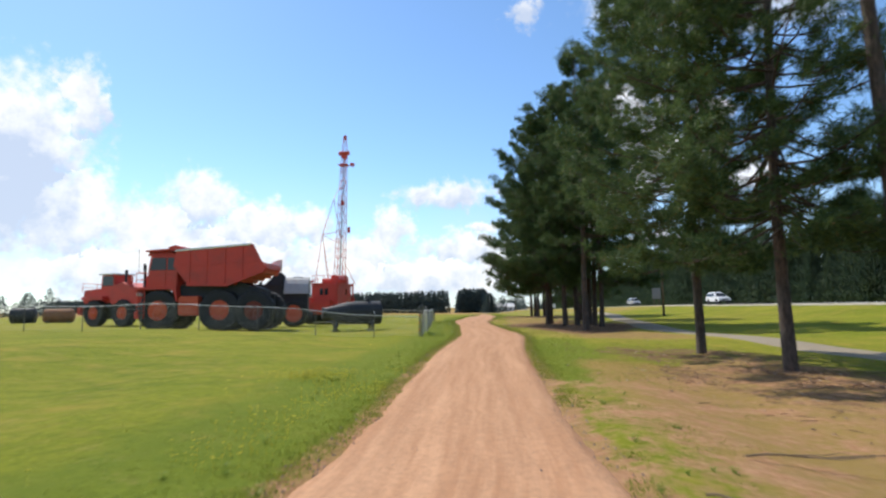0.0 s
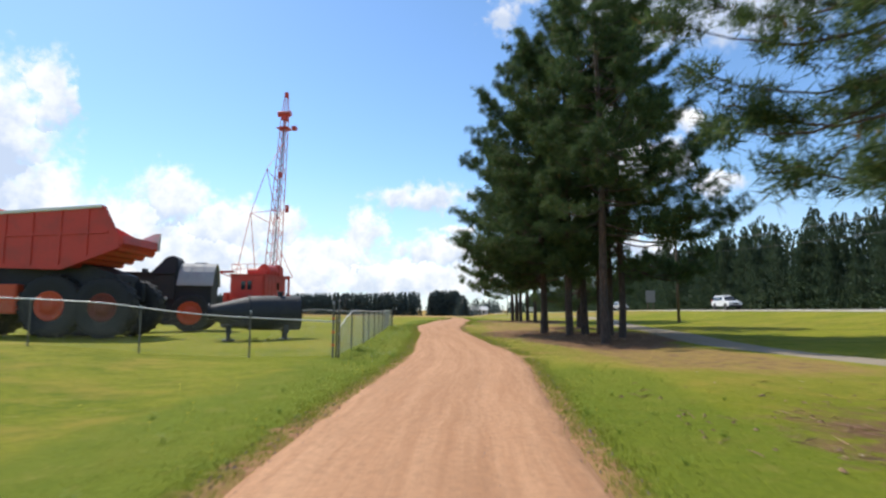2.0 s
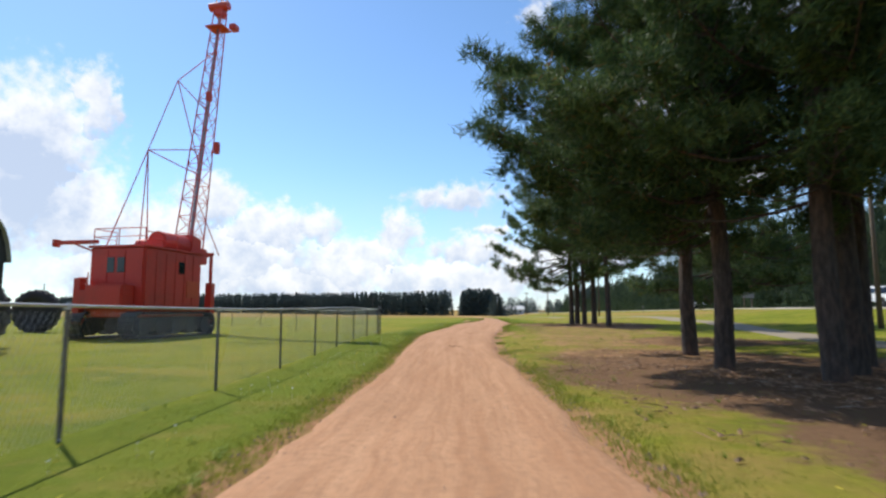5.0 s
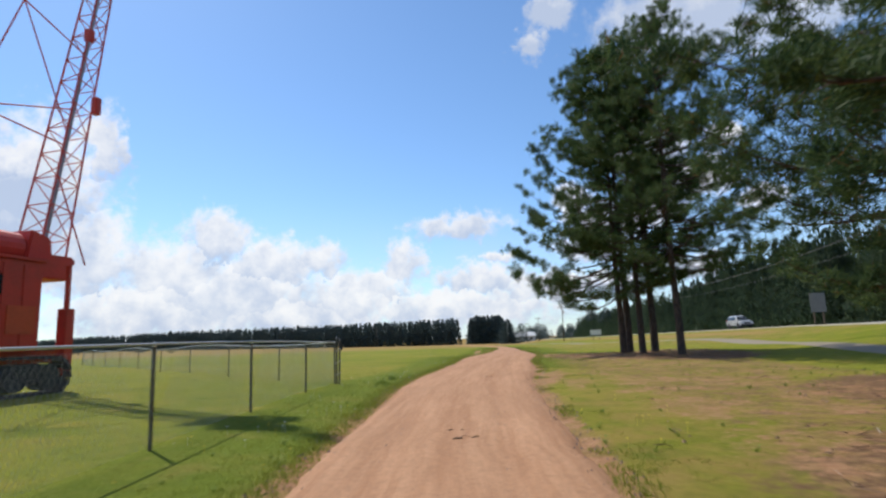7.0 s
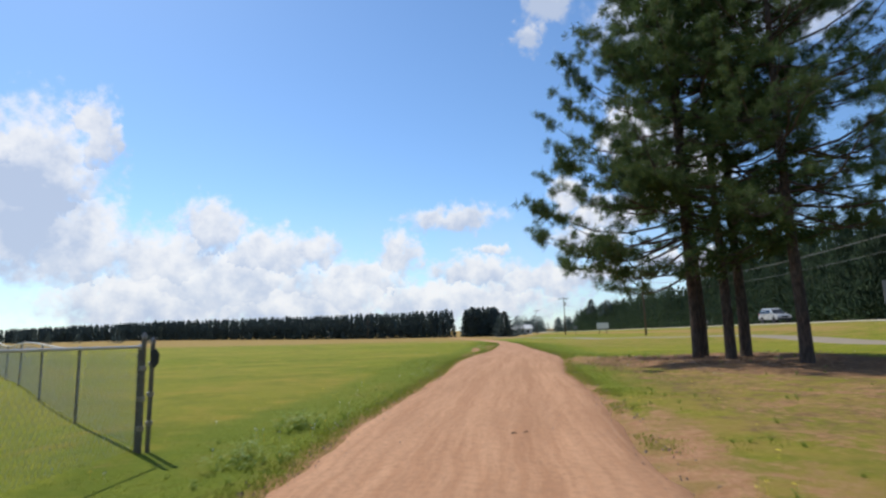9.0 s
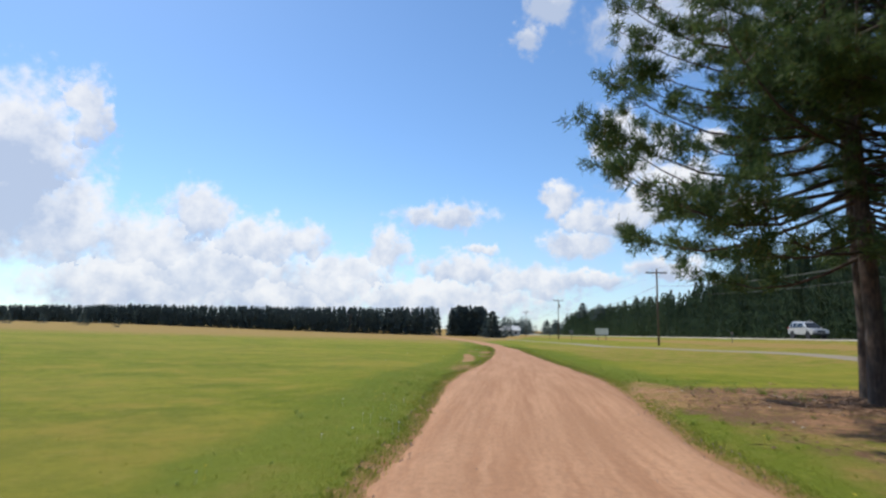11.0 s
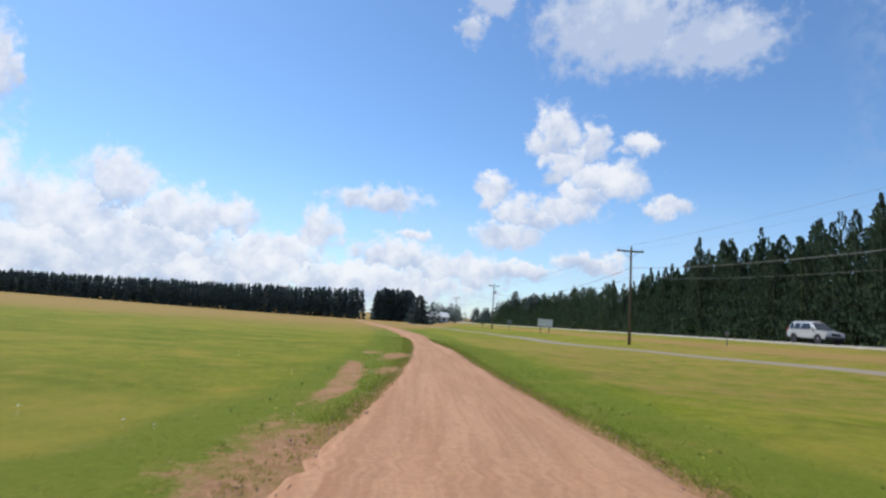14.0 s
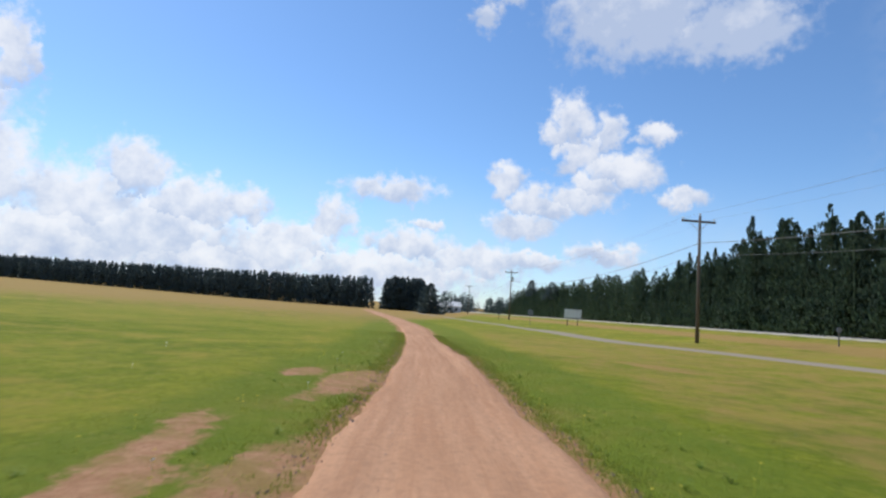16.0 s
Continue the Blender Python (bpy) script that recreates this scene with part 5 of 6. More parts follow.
def drill_rig():
    m = Matrix.Translation((-17.9, 51.9, lie(-18, 53))) @ pose(0, 0, 0, 0, 0, 92)
    t = thing("drill_rig", m, "red crawler drilling rig with a tall lattice mast and stays", "drill rig")
    inv = m.inverted()

    def here(x, y, z):
        return inv @ Vector((x, y, z))
    house = part("machine_house", Shape().box(0, 3.9, 0, 2.7, 1.3, 3.95), RED, t, "", 0.06)
    for k in range(6):
        part("panel", Shape().box(0.06 + 0.64 * k, 0.66 + 0.64 * k, -0.03, 0.02, 1.45, 3.8), RED, house, "", 0.012)
    for k in range(3):
        part("panel", Shape().box(-0.03, 0.02, 0.08 + 0.86 * k, 0.9 + 0.86 * k, 2.4, 3.8), RED, house, "", 0.012)
    for y0, y1 in ((0.95, 1.3), (1.45, 1.8)):
        part("window", Shape().box(-0.05, 0.0, y0, y1, 2.85, 3.5), GLASS_DARK, house, "small dark window")
    part("window", Shape().box(2.2, 2.6, -0.06, 0.0, 2.9, 3.45), GLASS_DARK, house, "small dark window")
    part("vent_louvre", Shape().box(2.8, 3.7, -0.06, 0.0, 1.8, 2.6), RED_DEEP, house)
    part("roof_edge", Shape().box(-0.08, 3.98, -0.08, 2.78, 3.93, 4.03), RED, house, "", 0.02)
    part("lower_box", Shape().box(-0.75, 0.0, 0.4, 2.2, 1.35, 2.3), RED, t, "", 0.06)
    part("step_box", Shape().box(-0.6, 0.0, 2.22, 2.75, 1.3, 2.1), RED, t, "", 0.05)
    rails(t, [(-0.55, 2.72, 2.1), (-0.55, 2.26, 2.1), (-0.7, 2.1, 2.3)], 0.5)
    part("receiver", Shape().tube([(1.9, 1.0, 4.42), (3.8, 1.0, 4.42)], 0.48, 18), RED, t, "round red pressure vessel on the roof", 0.06)
    part("winch_drum", Shape().tube([(2.8, 1.6, 4.3), (2.8, 2.6, 4.3)], 0.36, 16), RED, t)
    part("dust_hood", Shape().prism([(3.7, 3.9), (4.7, 3.9), (4.6, 4.8), (3.9, 5.0)], 0.5, 2.2), RED, t, "", 0.05)
    rails(t, [(0.1, 0.1, 4.03), (0.1, 1.4, 4.03), (0.1, 2.65, 4.03), (1.4, 2.65, 4.03)], 0.75)
    rails(t, [(0.1, 0.1, 4.03), (1.2, 0.1, 4.03), (2.2, 0.1, 4.03)], 0.6)
    beam = part("jib_beam", Shape().box(-0.1, 0.12, 2.4, 4.5, 4.12, 4.28), RED, t, "", 0.015)
    part("jib_stay", Shape().tube([(0, 2.6, 3.8), (0, 3.5, 4.12)], 0.04, 6), RED, beam)
    part("jib_end", Shape().box(-0.14, 0.16, 4.42, 4.56, 4.02, 4.34), RED, beam)
    # crawler tracks
    for y in (0.1, 2.6):
        c = part("track_frame", Shape().box(-0.1, 4.0, y - 0.2, y + 0.2, 0.35, 0.95), BLACK, t, "", 0.05)
        loop = [(-0.2 + 0.24 * k, 0.08) for k in range(19)] + [(4.36 + 0.5 * math.sin(a), 0.6 - 0.52 * math.cos(a)) for a in np.linspace(0.2, 2.9, 7)]
        loop += [(4.3 - 0.24 * k, 1.12) for k in range(19)] + [(-0.3 - 0.5 * math.sin(a), 0.6 + 0.52 * math.cos(a)) for a in np.linspace(0.2, 2.9, 7)]
        for i, (x, z) in enumerate(loop):
            x2, z2 = loop[(i + 1) % len(loop)]
            part("track_shoe", Shape().box(-0.1, 0.1, -0.36, 0.36, -0.045, 0.045, Matrix.Translation((x, y, z)) @ Matrix.Rotation(-math.atan2(z2 - z, x2 - x), 4, "Y")), BLACK, c)
        for x in (0.0, 1.05, 2.1, 3.15, 4.2):
            part("track_roller", Shape().tube([(x, y - 0.25, 0.55), (x, y + 0.25, 0.55)], 0.38, 14), BLACK, c)
    part("main_frame", Shape().box(-0.3, 4.95, 0.2, 2.5, 0.95, 1.32), RED_DEEP, t, "", 0.04)
    for x, y in ((4.95, 0.15), (4.95, 2.5), (-0.4, 2.75)):
        j = part("levelling_jack", Shape().box(x - 0.17, x + 0.17, y - 0.17, y + 0.17, 0.55, 2.6), RED, t, "", 0.02)
        part("jack_rod", Shape().tube([(x, y, 0.0), (x, y, 0.6)], 0.09, 10), STEEL, j)
        part("jack_pad", Shape().tube([(x, y, -0.04), (x, y, 0.06)], 0.3, 16), BLACK, j)
        if x > 0:
            part("jack_post", Shape().tube([(x, y, 2.5), (x, y, 4.1)], 0.085, 8), RED, j)
            part("jack_arm", Shape().prism([(3.8, 3.7), (x + 0.1, 4.0), (x + 0.1, 4.16), (3.8, 4.06)], y - 0.08, y + 0.08), RED, j)
    # mast
    foot, head = here(-19.9, 57.2, 4.1), here(-20.55, 60.0, 19.0)
    mast = part("mast_foot", Shape().box(-0.7, 0.7, -0.7, 0.7, -0.5, 0.3, Matrix.Translation(foot)), RED, t, "", 0.04)
    corner = lattice(mast, foot, head, 1.02, 0.5, 15, RED)
    up = (head - foot).normalized()
    top = part("crown_block", Shape().box(-0.27, 0.27, -0.27, 0.27, -0.25, 0.35, Matrix.Translation(head)), RED, t, "", 0.04)
    part("crown_platform", Shape().box(-0.5, 0.5, -0.55, 0.55, -0.06, 0.02, Matrix.Translation(head - up * 1.1)), RED, top)
    part("sheave", Shape().tube([head + Vector((-0.1, -0.6, 0.35)), head + Vector((-0.1, 0.6, 0.35))], 0.26, 16), RED, top)
    for k in range(4):
        part("crown_chord", Shape().tube([corner(k, 1.0), head + up * 2.3 + (corner(k, 1) - head) * 0.5], 0.034, 6), RED, top)
    part("crown_cap", Shape().box(-0.15, 0.15, -0.15, 0.15, -0.2, 0.25, Matrix.Translation(head + up * 2.4)), RED, top)
    part("floodlight", Shape().box(-0.25, 0.25, -1.15, -0.75, -1.2, -0.85, Matrix.Translation(head)), RED, top, "", 0.03)
    part("rod_box", Shape().box(-0.13, 0.13, -0.13, 0.13, -0.36, 0.3, Matrix.Translation(foot + (head - foot) * 0.41 + Vector((0.2, -0.78, 0)))), RED, mast, "", 0.03)
    part("drill_rod", Shape().tube([foot + Vector((0, 0, -0.3)), head], 0.07, 10), STEEL, mast, "bare steel drill rod")
    part("rod_head", Shape().box(-0.14, 0.14, -0.14, 0.14, -0.26, 0.26, Matrix.Translation(foot + (head - foot) * 0.62)), RED, mast, "", 0.03)
    low, high = here(-21.1, 55.4, 9.3), here(-20.2, 56.2, 13.2)
    frame_bars = [(here(-20.6, 52.6, 4.0), low), (here(-19.2, 53.0, 4.0), low), (low, high), (high, foot + (head - foot) * 0.82), (low, foot + (head - foot) * 0.30),
                  (low, foot + (head - foot) * 0.40), (high, foot + (head - foot) * 0.56), (low, here(-19.9, 54.3, 4.0)), (high, foot + (head - foot) * 0.33),
                  (here(-18.1, 57.3, 4.0), foot + (head - foot) * 0.22)]
    for a, b in frame_bars:
        part("stay_bar", Shape().tube([a, b], 0.028, 6), RED, mast)


def upright_tyre():
    x, y = -29.6, 57.4
    t = thing("giant_tyre", Matrix.Translation((x, y, lie(x, y) - 0.04)) @ pose(0, 0, 0, 0, 0, 20), "worn black giant tyre standing upright on the grass", "tyre")
    r, w = 1.18, 0.8
    part("carcass", Shape().lathe([(r * 0.52, -w * 0.30), (r * 0.55, -w * 0.44), (r * 0.75, -w * 0.5), (r * 0.93, -w * 0.46), (r, -w * 0.3), (r, w * 0.3), (r * 0.93, w * 0.46), (r * 0.75, w * 0.5), (r * 0.55, w * 0.44), (r * 0.52, w * 0.30), (r * 0.60, 0.2), (r * 0.6, -0.2)], 36, Matrix.Translation((0, 0, r))), RUBBER, t, "", 0, True)
    g = Shape()
    for k in range(20):
        a = 2 * math.pi * k / 20
        g.box(-0.03, 0.05, -w * 0.33, w * 0.33, -0.06, 0.06, Matrix.Translation((0, 0, r)) @ Matrix.Rotation(-a, 4, "Y") @ Matrix.Translation((r, 0, 0)))
    part("tread", g, RUBBER, t)
    part("hub_plate", Shape().lathe([(0.02, 0.1), (0.3, 0.12), (r * 0.54, 0.16), (r * 0.54, -0.16), (0.02, -0.1)], 24, Matrix.Translation((0, 0, r))), STEEL, t, "grey steel hub plate")
    part("rod", Shape().tube([(0.25, 0.1, r), (0.25, 0.1, 2.75)], 0.03, 6), BLACK, t)


def lying_drum(x, y, turn, size, long, rust, label):
    t = thing("steel_drum", Matrix.Translation((x, y, lie(x, y))) @ pose(0, 0, 0, 0, 0, turn) @ Matrix.Diagonal((size * long, size, size, 1)), label, "drum")
    turn = Matrix.Translation((0, 0, 0.95)) @ pose(0, 0, 0, 0, 0, -90)
    s = part("shell", Shape().lathe([(0.3, -1.9), (0.8, -1.75), (0.95, -1.5), (0.95, 1.5), (0.8, 1.75), (0.3, 1.9)], 28, turn), rust, t, "", 0, True)
    for y in (-1.2, 0, 1.2):
        part("hoop", Shape().lathe([(0.94, y - 0.05), (0.99, y - 0.04), (0.99, y + 0.04), (0.94, y + 0.05)], 28, turn), rust, s)
    for px in (-1.2, 1.2):
        part("cradle", Shape().box(px - 0.15, px + 0.15, -0.7, 0.7, -0.05, 0.3), BLACK, t, "", 0.03)


haul_truck()
red_loader()
motor_scraper()
black_tank()
drill_rig()
upright_tyre()
lying_drum(-61.0, 61.85, 40, 0.95, 1.0, worn("rust_brown", (0.30, 0.13, 0.065), (0.14, 0.07, 0.04), 0.8, 0.1, 1.2, 0.8), "rusty brown steel drum lying on the grass")
lying_drum(-65.6, 60.9, 35, 1.08, 0.72, BLACK, "short black steel drum lying beside the rusty one")


# ---- power line, signs, cars ----
POLES = [(25.4, -3.0, 8.6), (13.9, 62.5, 8.4), (3.5, 127.0, 8.25), (-7.7, 192.0, 8.9), (-19.0, 257.0, 8.8), (-30.0, 322.0, 8.8)]


def utility_pole(x, y, tall, can):
    g = lie(x, y)
    t = thing("utility_pole", Matrix.Translation((x, y, g)) @ pose(0, 0, 0, 0, 0, 10), "weathered wooden utility pole with one crossarm", "utility pole", "poles of the power line")
    part("pole", Shape().tube([(0, 0, -0.4), (0, 0, tall * 0.5), (0, 0, tall)], [0.125, 0.10, 0.08], 12), POLE, t, "", 0, True)
    arm = part("crossarm", Shape().box(-1.15, 1.15, 0.1, 0.2, tall - 0.42, tall - 0.28), POLE, t, "", 0.01)
    for s in (-1, 1):
        part("arm_brace", Shape().tube([(s * 0.65, 0.15, tall - 0.4), (0, 0.12, tall - 1.0)], 0.018, 5), STEEL, arm)
        part("insulator", Shape().lathe([(0.02, 0.18), (0.05, 0.16), (0.03, 0.12), (0.065, 0.08), (0.03, 0.04), (0.05, 0.0), (0.02, -0.02)], 10, Matrix.Translation((s * 1.05, 0.15, tall - 0.28)) @ pose(0, 0, 0, 90)), GREY, arm)
    part("insulator", Shape().lathe([(0.02, 0.2), (0.05, 0.18), (0.03, 0.12), (0.065, 0.08), (0.03, 0.0)], 10, Matrix.Translation((0, 0, tall)) @ pose(0, 0, 0, 90)), GREY, t)
    if can:
        part("transformer", Shape().tube([(0.3, -0.05, tall - 2.0), (0.3, -0.05, tall - 1.2)], 0.19, 14), GREY, t, "grey transformer can", 0.02)
    for k in range(5):
        part("ground_wire", Shape().tube([(0.1, -0.12, 0.2 + k * 0.1), (0.1, -0.12, 0.3 + k * 0.1)], 0.01, 4), STEEL, t)


CABLE = worn("weathered_cable", (0.16, 0.165, 0.17), (0.08, 0.085, 0.09), 0.7)


def wire(a, b, sag, label, r=0.0035):
    pts = []
    for q in np.linspace(0, 1, 25):
        p = Vector(a).lerp(Vector(b), float(q))
        p.z -= sag * 4 * q * (1 - q)
        pts.append(p)
    ob = part("power_wire", Shape().tube(pts, r, 5), CABLE)
    tagged(ob, label, "cable", "wires of the power line")


for i, (x, y, tall) in enumerate(POLES):
    utility_pole(x, y, tall, i == 3)
utility_pole(-101.9, 308.3, 8.6, False)
for (xa, ya, ta), (xb, yb, tb) in zip(POLES, POLES[1:]):
    za, zb = lie(xa, ya), lie(xb, yb)
    for dx, dz in ((-1.03, -0.12), (1.03, -0.12), (0, 0.18)):
        wire((xa + dx, ya, za + ta + dz), (xb + dx, yb, zb + tb + dz), 0.9, "thin grey overhead power wire between wooden poles")
    for down, r in ((1.8, 0.018), (2.6, 0.009)):
        wire((xa, ya - 0.14, za + ta - down), (xb, yb - 0.14, zb + tb - down), 1.5, "thick lower overhead cable between wooden poles", r)


def board_sign(x, y, turn, wide, low, high, face, label):
    t = thing("sign_board", Matrix.Translation((x, y, lie(x, y))) @ pose(0, 0, 0, 0, 0, turn), label, "sign")
    b = part("panel", Shape().box(-wide / 2, wide / 2, -0.02, 0.02, low, high), face, t, "", 0.012)
    for s in (-1, 1):
        part("post", Shape().box(s * wide * 0.3 - 0.05, s * wide * 0.3 + 0.05, 0.03, 0.13, -0.3, high - 0.05), POLE, t, "", 0.01)
    for z in (low + 0.2, high - 0.2):
        part("stringer", Shape().box(-wide / 2 + 0.05, wide / 2 - 0.05, 0.021, 0.03, z - 0.03, z + 0.03), STEEL, b)


board_sign(-0.3, 160.5, 5, 2.1, 0.95, 2.0, WHITE, "plain dull white board sign on two wooden posts")
board_sign(19.0, 102.5, 10, 1.4, 1.2, 3.0, SIGN_BACK, "grey back of a tall highway sign on posts")


def small_sign(x, y, tall, r, label):
    t = thing("road_sign", Matrix.Translation((x, y, lie(x, y))), label, "road sign")
    part("post", Shape().box(-0.03, 0.03, -0.02, 0.02, -0.3, tall), POST, t)
    part("plate", Shape().lathe([(r, -0.045), (r, -0.03), (0.01, -0.03)], 8, Matrix.Translation((0, 0, tall - r)) @ Matrix.Rotation(radians(22.5), 4, "Y")), SIGN_BACK, t, "", 0)


small_sign(-5.2, 166, 2.0, 0.42, "small grey road sign plate on a thin post")
small_sign(-9.5, 186, 1.3, 0.2, "small marker plate on a thin post")
small_sign(9.8, 123, 1.1, 0.16, "small marker plate on a thin post")


def house_far():
    x, y = -32, 330
    t = thing("house", Matrix.Translation((x, y, lie(x, y))) @ pose(0, 0, 0, 0, 0, 15), "small distant white house with a low grey roof", "house")
    part("wall", Shape().box(-5, 5, -3.5, 3.5, -0.3, 3.0), WHITE, t)
    part("roof", Shape().add([(-5.5, -4, 2.9), (5.5, -4, 2.9), (5.5, 4, 2.9), (-5.5, 4, 2.9), (-5.5, 0, 4.8), (5.5, 0, 4.8)], [(0, 1, 5, 4), (2, 3, 4, 5), (0, 4, 3), (1, 2, 5), (3, 2, 1, 0)]), GREY, t)
    for wx in (-3, 0, 3):
        w = part("window", Shape().box(wx - 0.6, wx + 0.6, -3.56, -3.5, 1.0, 2.2), GLASS_DARK, t)
        part("frame", Shape().box(wx - 0.7, wx + 0.7, -3.54, -3.48, 0.9, 1.0), WHITE, w)
    part("door", Shape().box(1.1, 2.0, -3.56, -3.5, 0.0, 2.05), GREY, t)


house_far()


def suv(x, y, turn, paint, label):
    """A sport-utility car, nose along +x."""
    t = thing("car", Matrix.Translation((x, y, lie(x, y) + 0.1)) @ pose(0, 0, 0, 0, 0, turn) @ Matrix.Diagonal((0.92, 0.9, 1.0, 1)), label, "car")
    low = [(-2.3, 0.42), (2.3, 0.38), (2.38, 0.62), (2.33, 0.88), (1.3, 1.06), (-2.28, 1.08), (-2.36, 0.75)]
    body = part("body", Shape().prism(low, [-0.9] * 7, [0.9] * 7), paint, t, "", 0.08)
    roof = [(-2.22, 1.06), (1.22, 1.05), (0.42, 1.62), (-0.2, 1.72), (-1.7, 1.70), (-2.05, 1.58)]
    part("cabin", Shape().prism(roof, [-0.86, -0.86, -0.66, -0.64, -0.64, -0.68], [0.86, 0.86, 0.66, 0.64, 0.64, 0.68]), paint, t, "", 0.06)
    for s in (-1, 1):
        for a, b in (((0.30, 1.1), (-0.62, 1.1)), ((-0.72, 1.1), (-1.45, 1.1)), ((-1.55, 1.1), (-2.0, 1.1))):
            top_a = min(a[0], 0.36) - 0.04
            g = Shape()
            q = 0.015 * s
            g.add([(a[0] + 0.35 * (a[0] > 0), s * 0.855 + q, 1.12), (b[0], s * 0.855 + q, 1.12), (b[0] + 0.06, s * 0.69 + q, 1.56), (top_a, s * 0.69 + q, 1.56),
                   (a[0] + 0.35 * (a[0] > 0), s * 0.80, 1.12), (b[0], s * 0.80, 1.12), (b[0] + 0.06, s * 0.62, 1.56), (top_a, s * 0.62, 1.56)],
                  [(0, 1, 2, 3), (7, 6, 5, 4), (0, 4, 5, 1), (1, 5, 6, 2), (2, 6, 7, 3), (3, 7, 4, 0)])
            part("side_window", g, GLASS_DARK, t, "dark side window")
        part("headlight", Shape().box(2.18, 2.37, s * 0.62 - 0.2, s * 0.62 + 0.2, 0.7, 0.88), LENS_WHITE, t, "clear headlight", 0.03)
        part("taillight", Shape().box(-2.38, -2.22, s * 0.76 - 0.1, s * 0.76 + 0.1, 0.85, 1.2), LENS_RED, t, "red tail light", 0.02)
        part("mirror", Shape().box(0.75, 0.95, s * 0.98 - 0.1, s * 0.98 + 0.1, 1.06, 1.22), paint, t, "", 0.03)
        part("roof_rack", Shape().tube([(0.0, s * 0.6, 1.76), (-1.7, s * 0.6, 1.75)], 0.02, 6), STEEL, t)
        for wx in (1.42, -1.42):
            w = part("wheel", Shape().lathe([(0.22, -0.1), (0.30, -0.12), (0.36, -0.08), (0.36, 0.08), (0.30, 0.12), (0.22, 0.1)], 24), RUBBER, t, "", 0, True, Matrix.Translation((wx, s * 0.80, 0.36)))
            part("rim", Shape().lathe([(0.235, s * 0.09), (0.2, s * 0.105), (0.07, s * 0.08), (0.02, s * 0.12)], 16), CHROME, w)
            part("wheel_arch", Shape().lathe([(0.43, s * 0.105), (0.43, s * 0.12), (0.37, s * 0.12), (0.37, s * 0.105)], 20), BLACK, w)
    part("windscreen", Shape().add([(1.24, -0.78, 1.09), (1.24, 0.78, 1.09), (0.47, 0.6, 1.61), (0.47, -0.6, 1.61), (1.16, -0.78, 1.06), (1.16, 0.78, 1.06), (0.40, 0.6, 1.58), (0.40, -0.6, 1.58)],
                                   [(0, 1, 2, 3), (7, 6, 5, 4), (0, 4, 5, 1), (1, 5, 6, 2), (2, 6, 7, 3), (3, 7, 4, 0)]), GLASS_DARK, t, "dark windscreen")
    part("grille", Shape().box(2.3, 2.4, -0.4, 0.4, 0.62, 0.8), BLACK, t)
    part("bumper", Shape().box(2.2, 2.42, -0.88, 0.88, 0.36, 0.56), BLACK, t, "", 0.04)
    part("rear_bumper", Shape().box(-2.42, -2.2, -0.88, 0.88, 0.38, 0.6), BLACK, t, "", 0.04)


suv(24.9, 86.5, -79.7, WHITE_CAR, "white sport-utility car on the highway")
suv(17.75, 126.0, -79.7, SILVER, "silver sport-utility car on the highway")


# ---- grass, weeds, litter ----
def grass_tufts():
    rng = np.random.default_rng(77)
    pts = []
    y = rng.uniform(0, 118, 105000)
    mid, half = road_mid(y)
    side = rng.choice([-1, 1], len(y))
    off = rng.exponential(1.1, len(y)) + 0.02
    x = mid + side * (half + off)
    keep = (off < 9) & (np.abs(x) < 40)
    clump = np.array([noise.noise((a * 0.8, b * 0.8, 1.0)) + 0.6 * noise.noise((a * 2.6, b * 2.6, 5.0)) for a, b in zip(x, y)])
    keep &= clump > -0.55 + 0.35 * (off > 2.5)
    # thin growth on the bare soil
    bare = (side > 0) & (((y > 44) & (y < 62) & (off < 6)) | (y < 11))
    keep &= ~(bare & (clump < 0.28))
    keep &= ~((side > 0) & (y > 25) & (y < 66) & (clump < -0.15))
    keep &= bare_ground(x, y) < rng.uniform(0.3, 1.0, len(y))
    x, y, off = x[keep], y[keep], off[keep]
    n = len(x)
    per = 4
    cx, cy = np.repeat(x, per) + rng.normal(size=n * per) * 0.05, np.repeat(y, per) + rng.normal(size=n * per) * 0.05
    tall = np.repeat(rng.uniform(0.014, 0.042, n) * (1 + 0.4 * (off < 0.5)), per) * rng.uniform(0.6, 1.2, n * per)
    a = rng.uniform(0, 2 * math.pi, n * per)
    w = 0.004 + 0.03 * tall
    lean = rng.uniform(0.2, 0.9, n * per) * tall
    z = land(cx, cy) - 0.01
    p = np.stack([np.stack([cx - np.sin(a) * w, cy + np.cos(a) * w, z], 1), np.stack([cx + np.sin(a) * w, cy - np.cos(a) * w, z], 1),
                  np.stack([cx + np.cos(a) * lean, cy + np.sin(a) * lean, z + tall], 1)], 1).reshape(-1, 3)
    tagged(new("grass", quick("grass", p, np.arange(len(p)).reshape(-1, 3), BLADE)), "short yellow-green grass along the dirt road", "grass", kind="stuff")


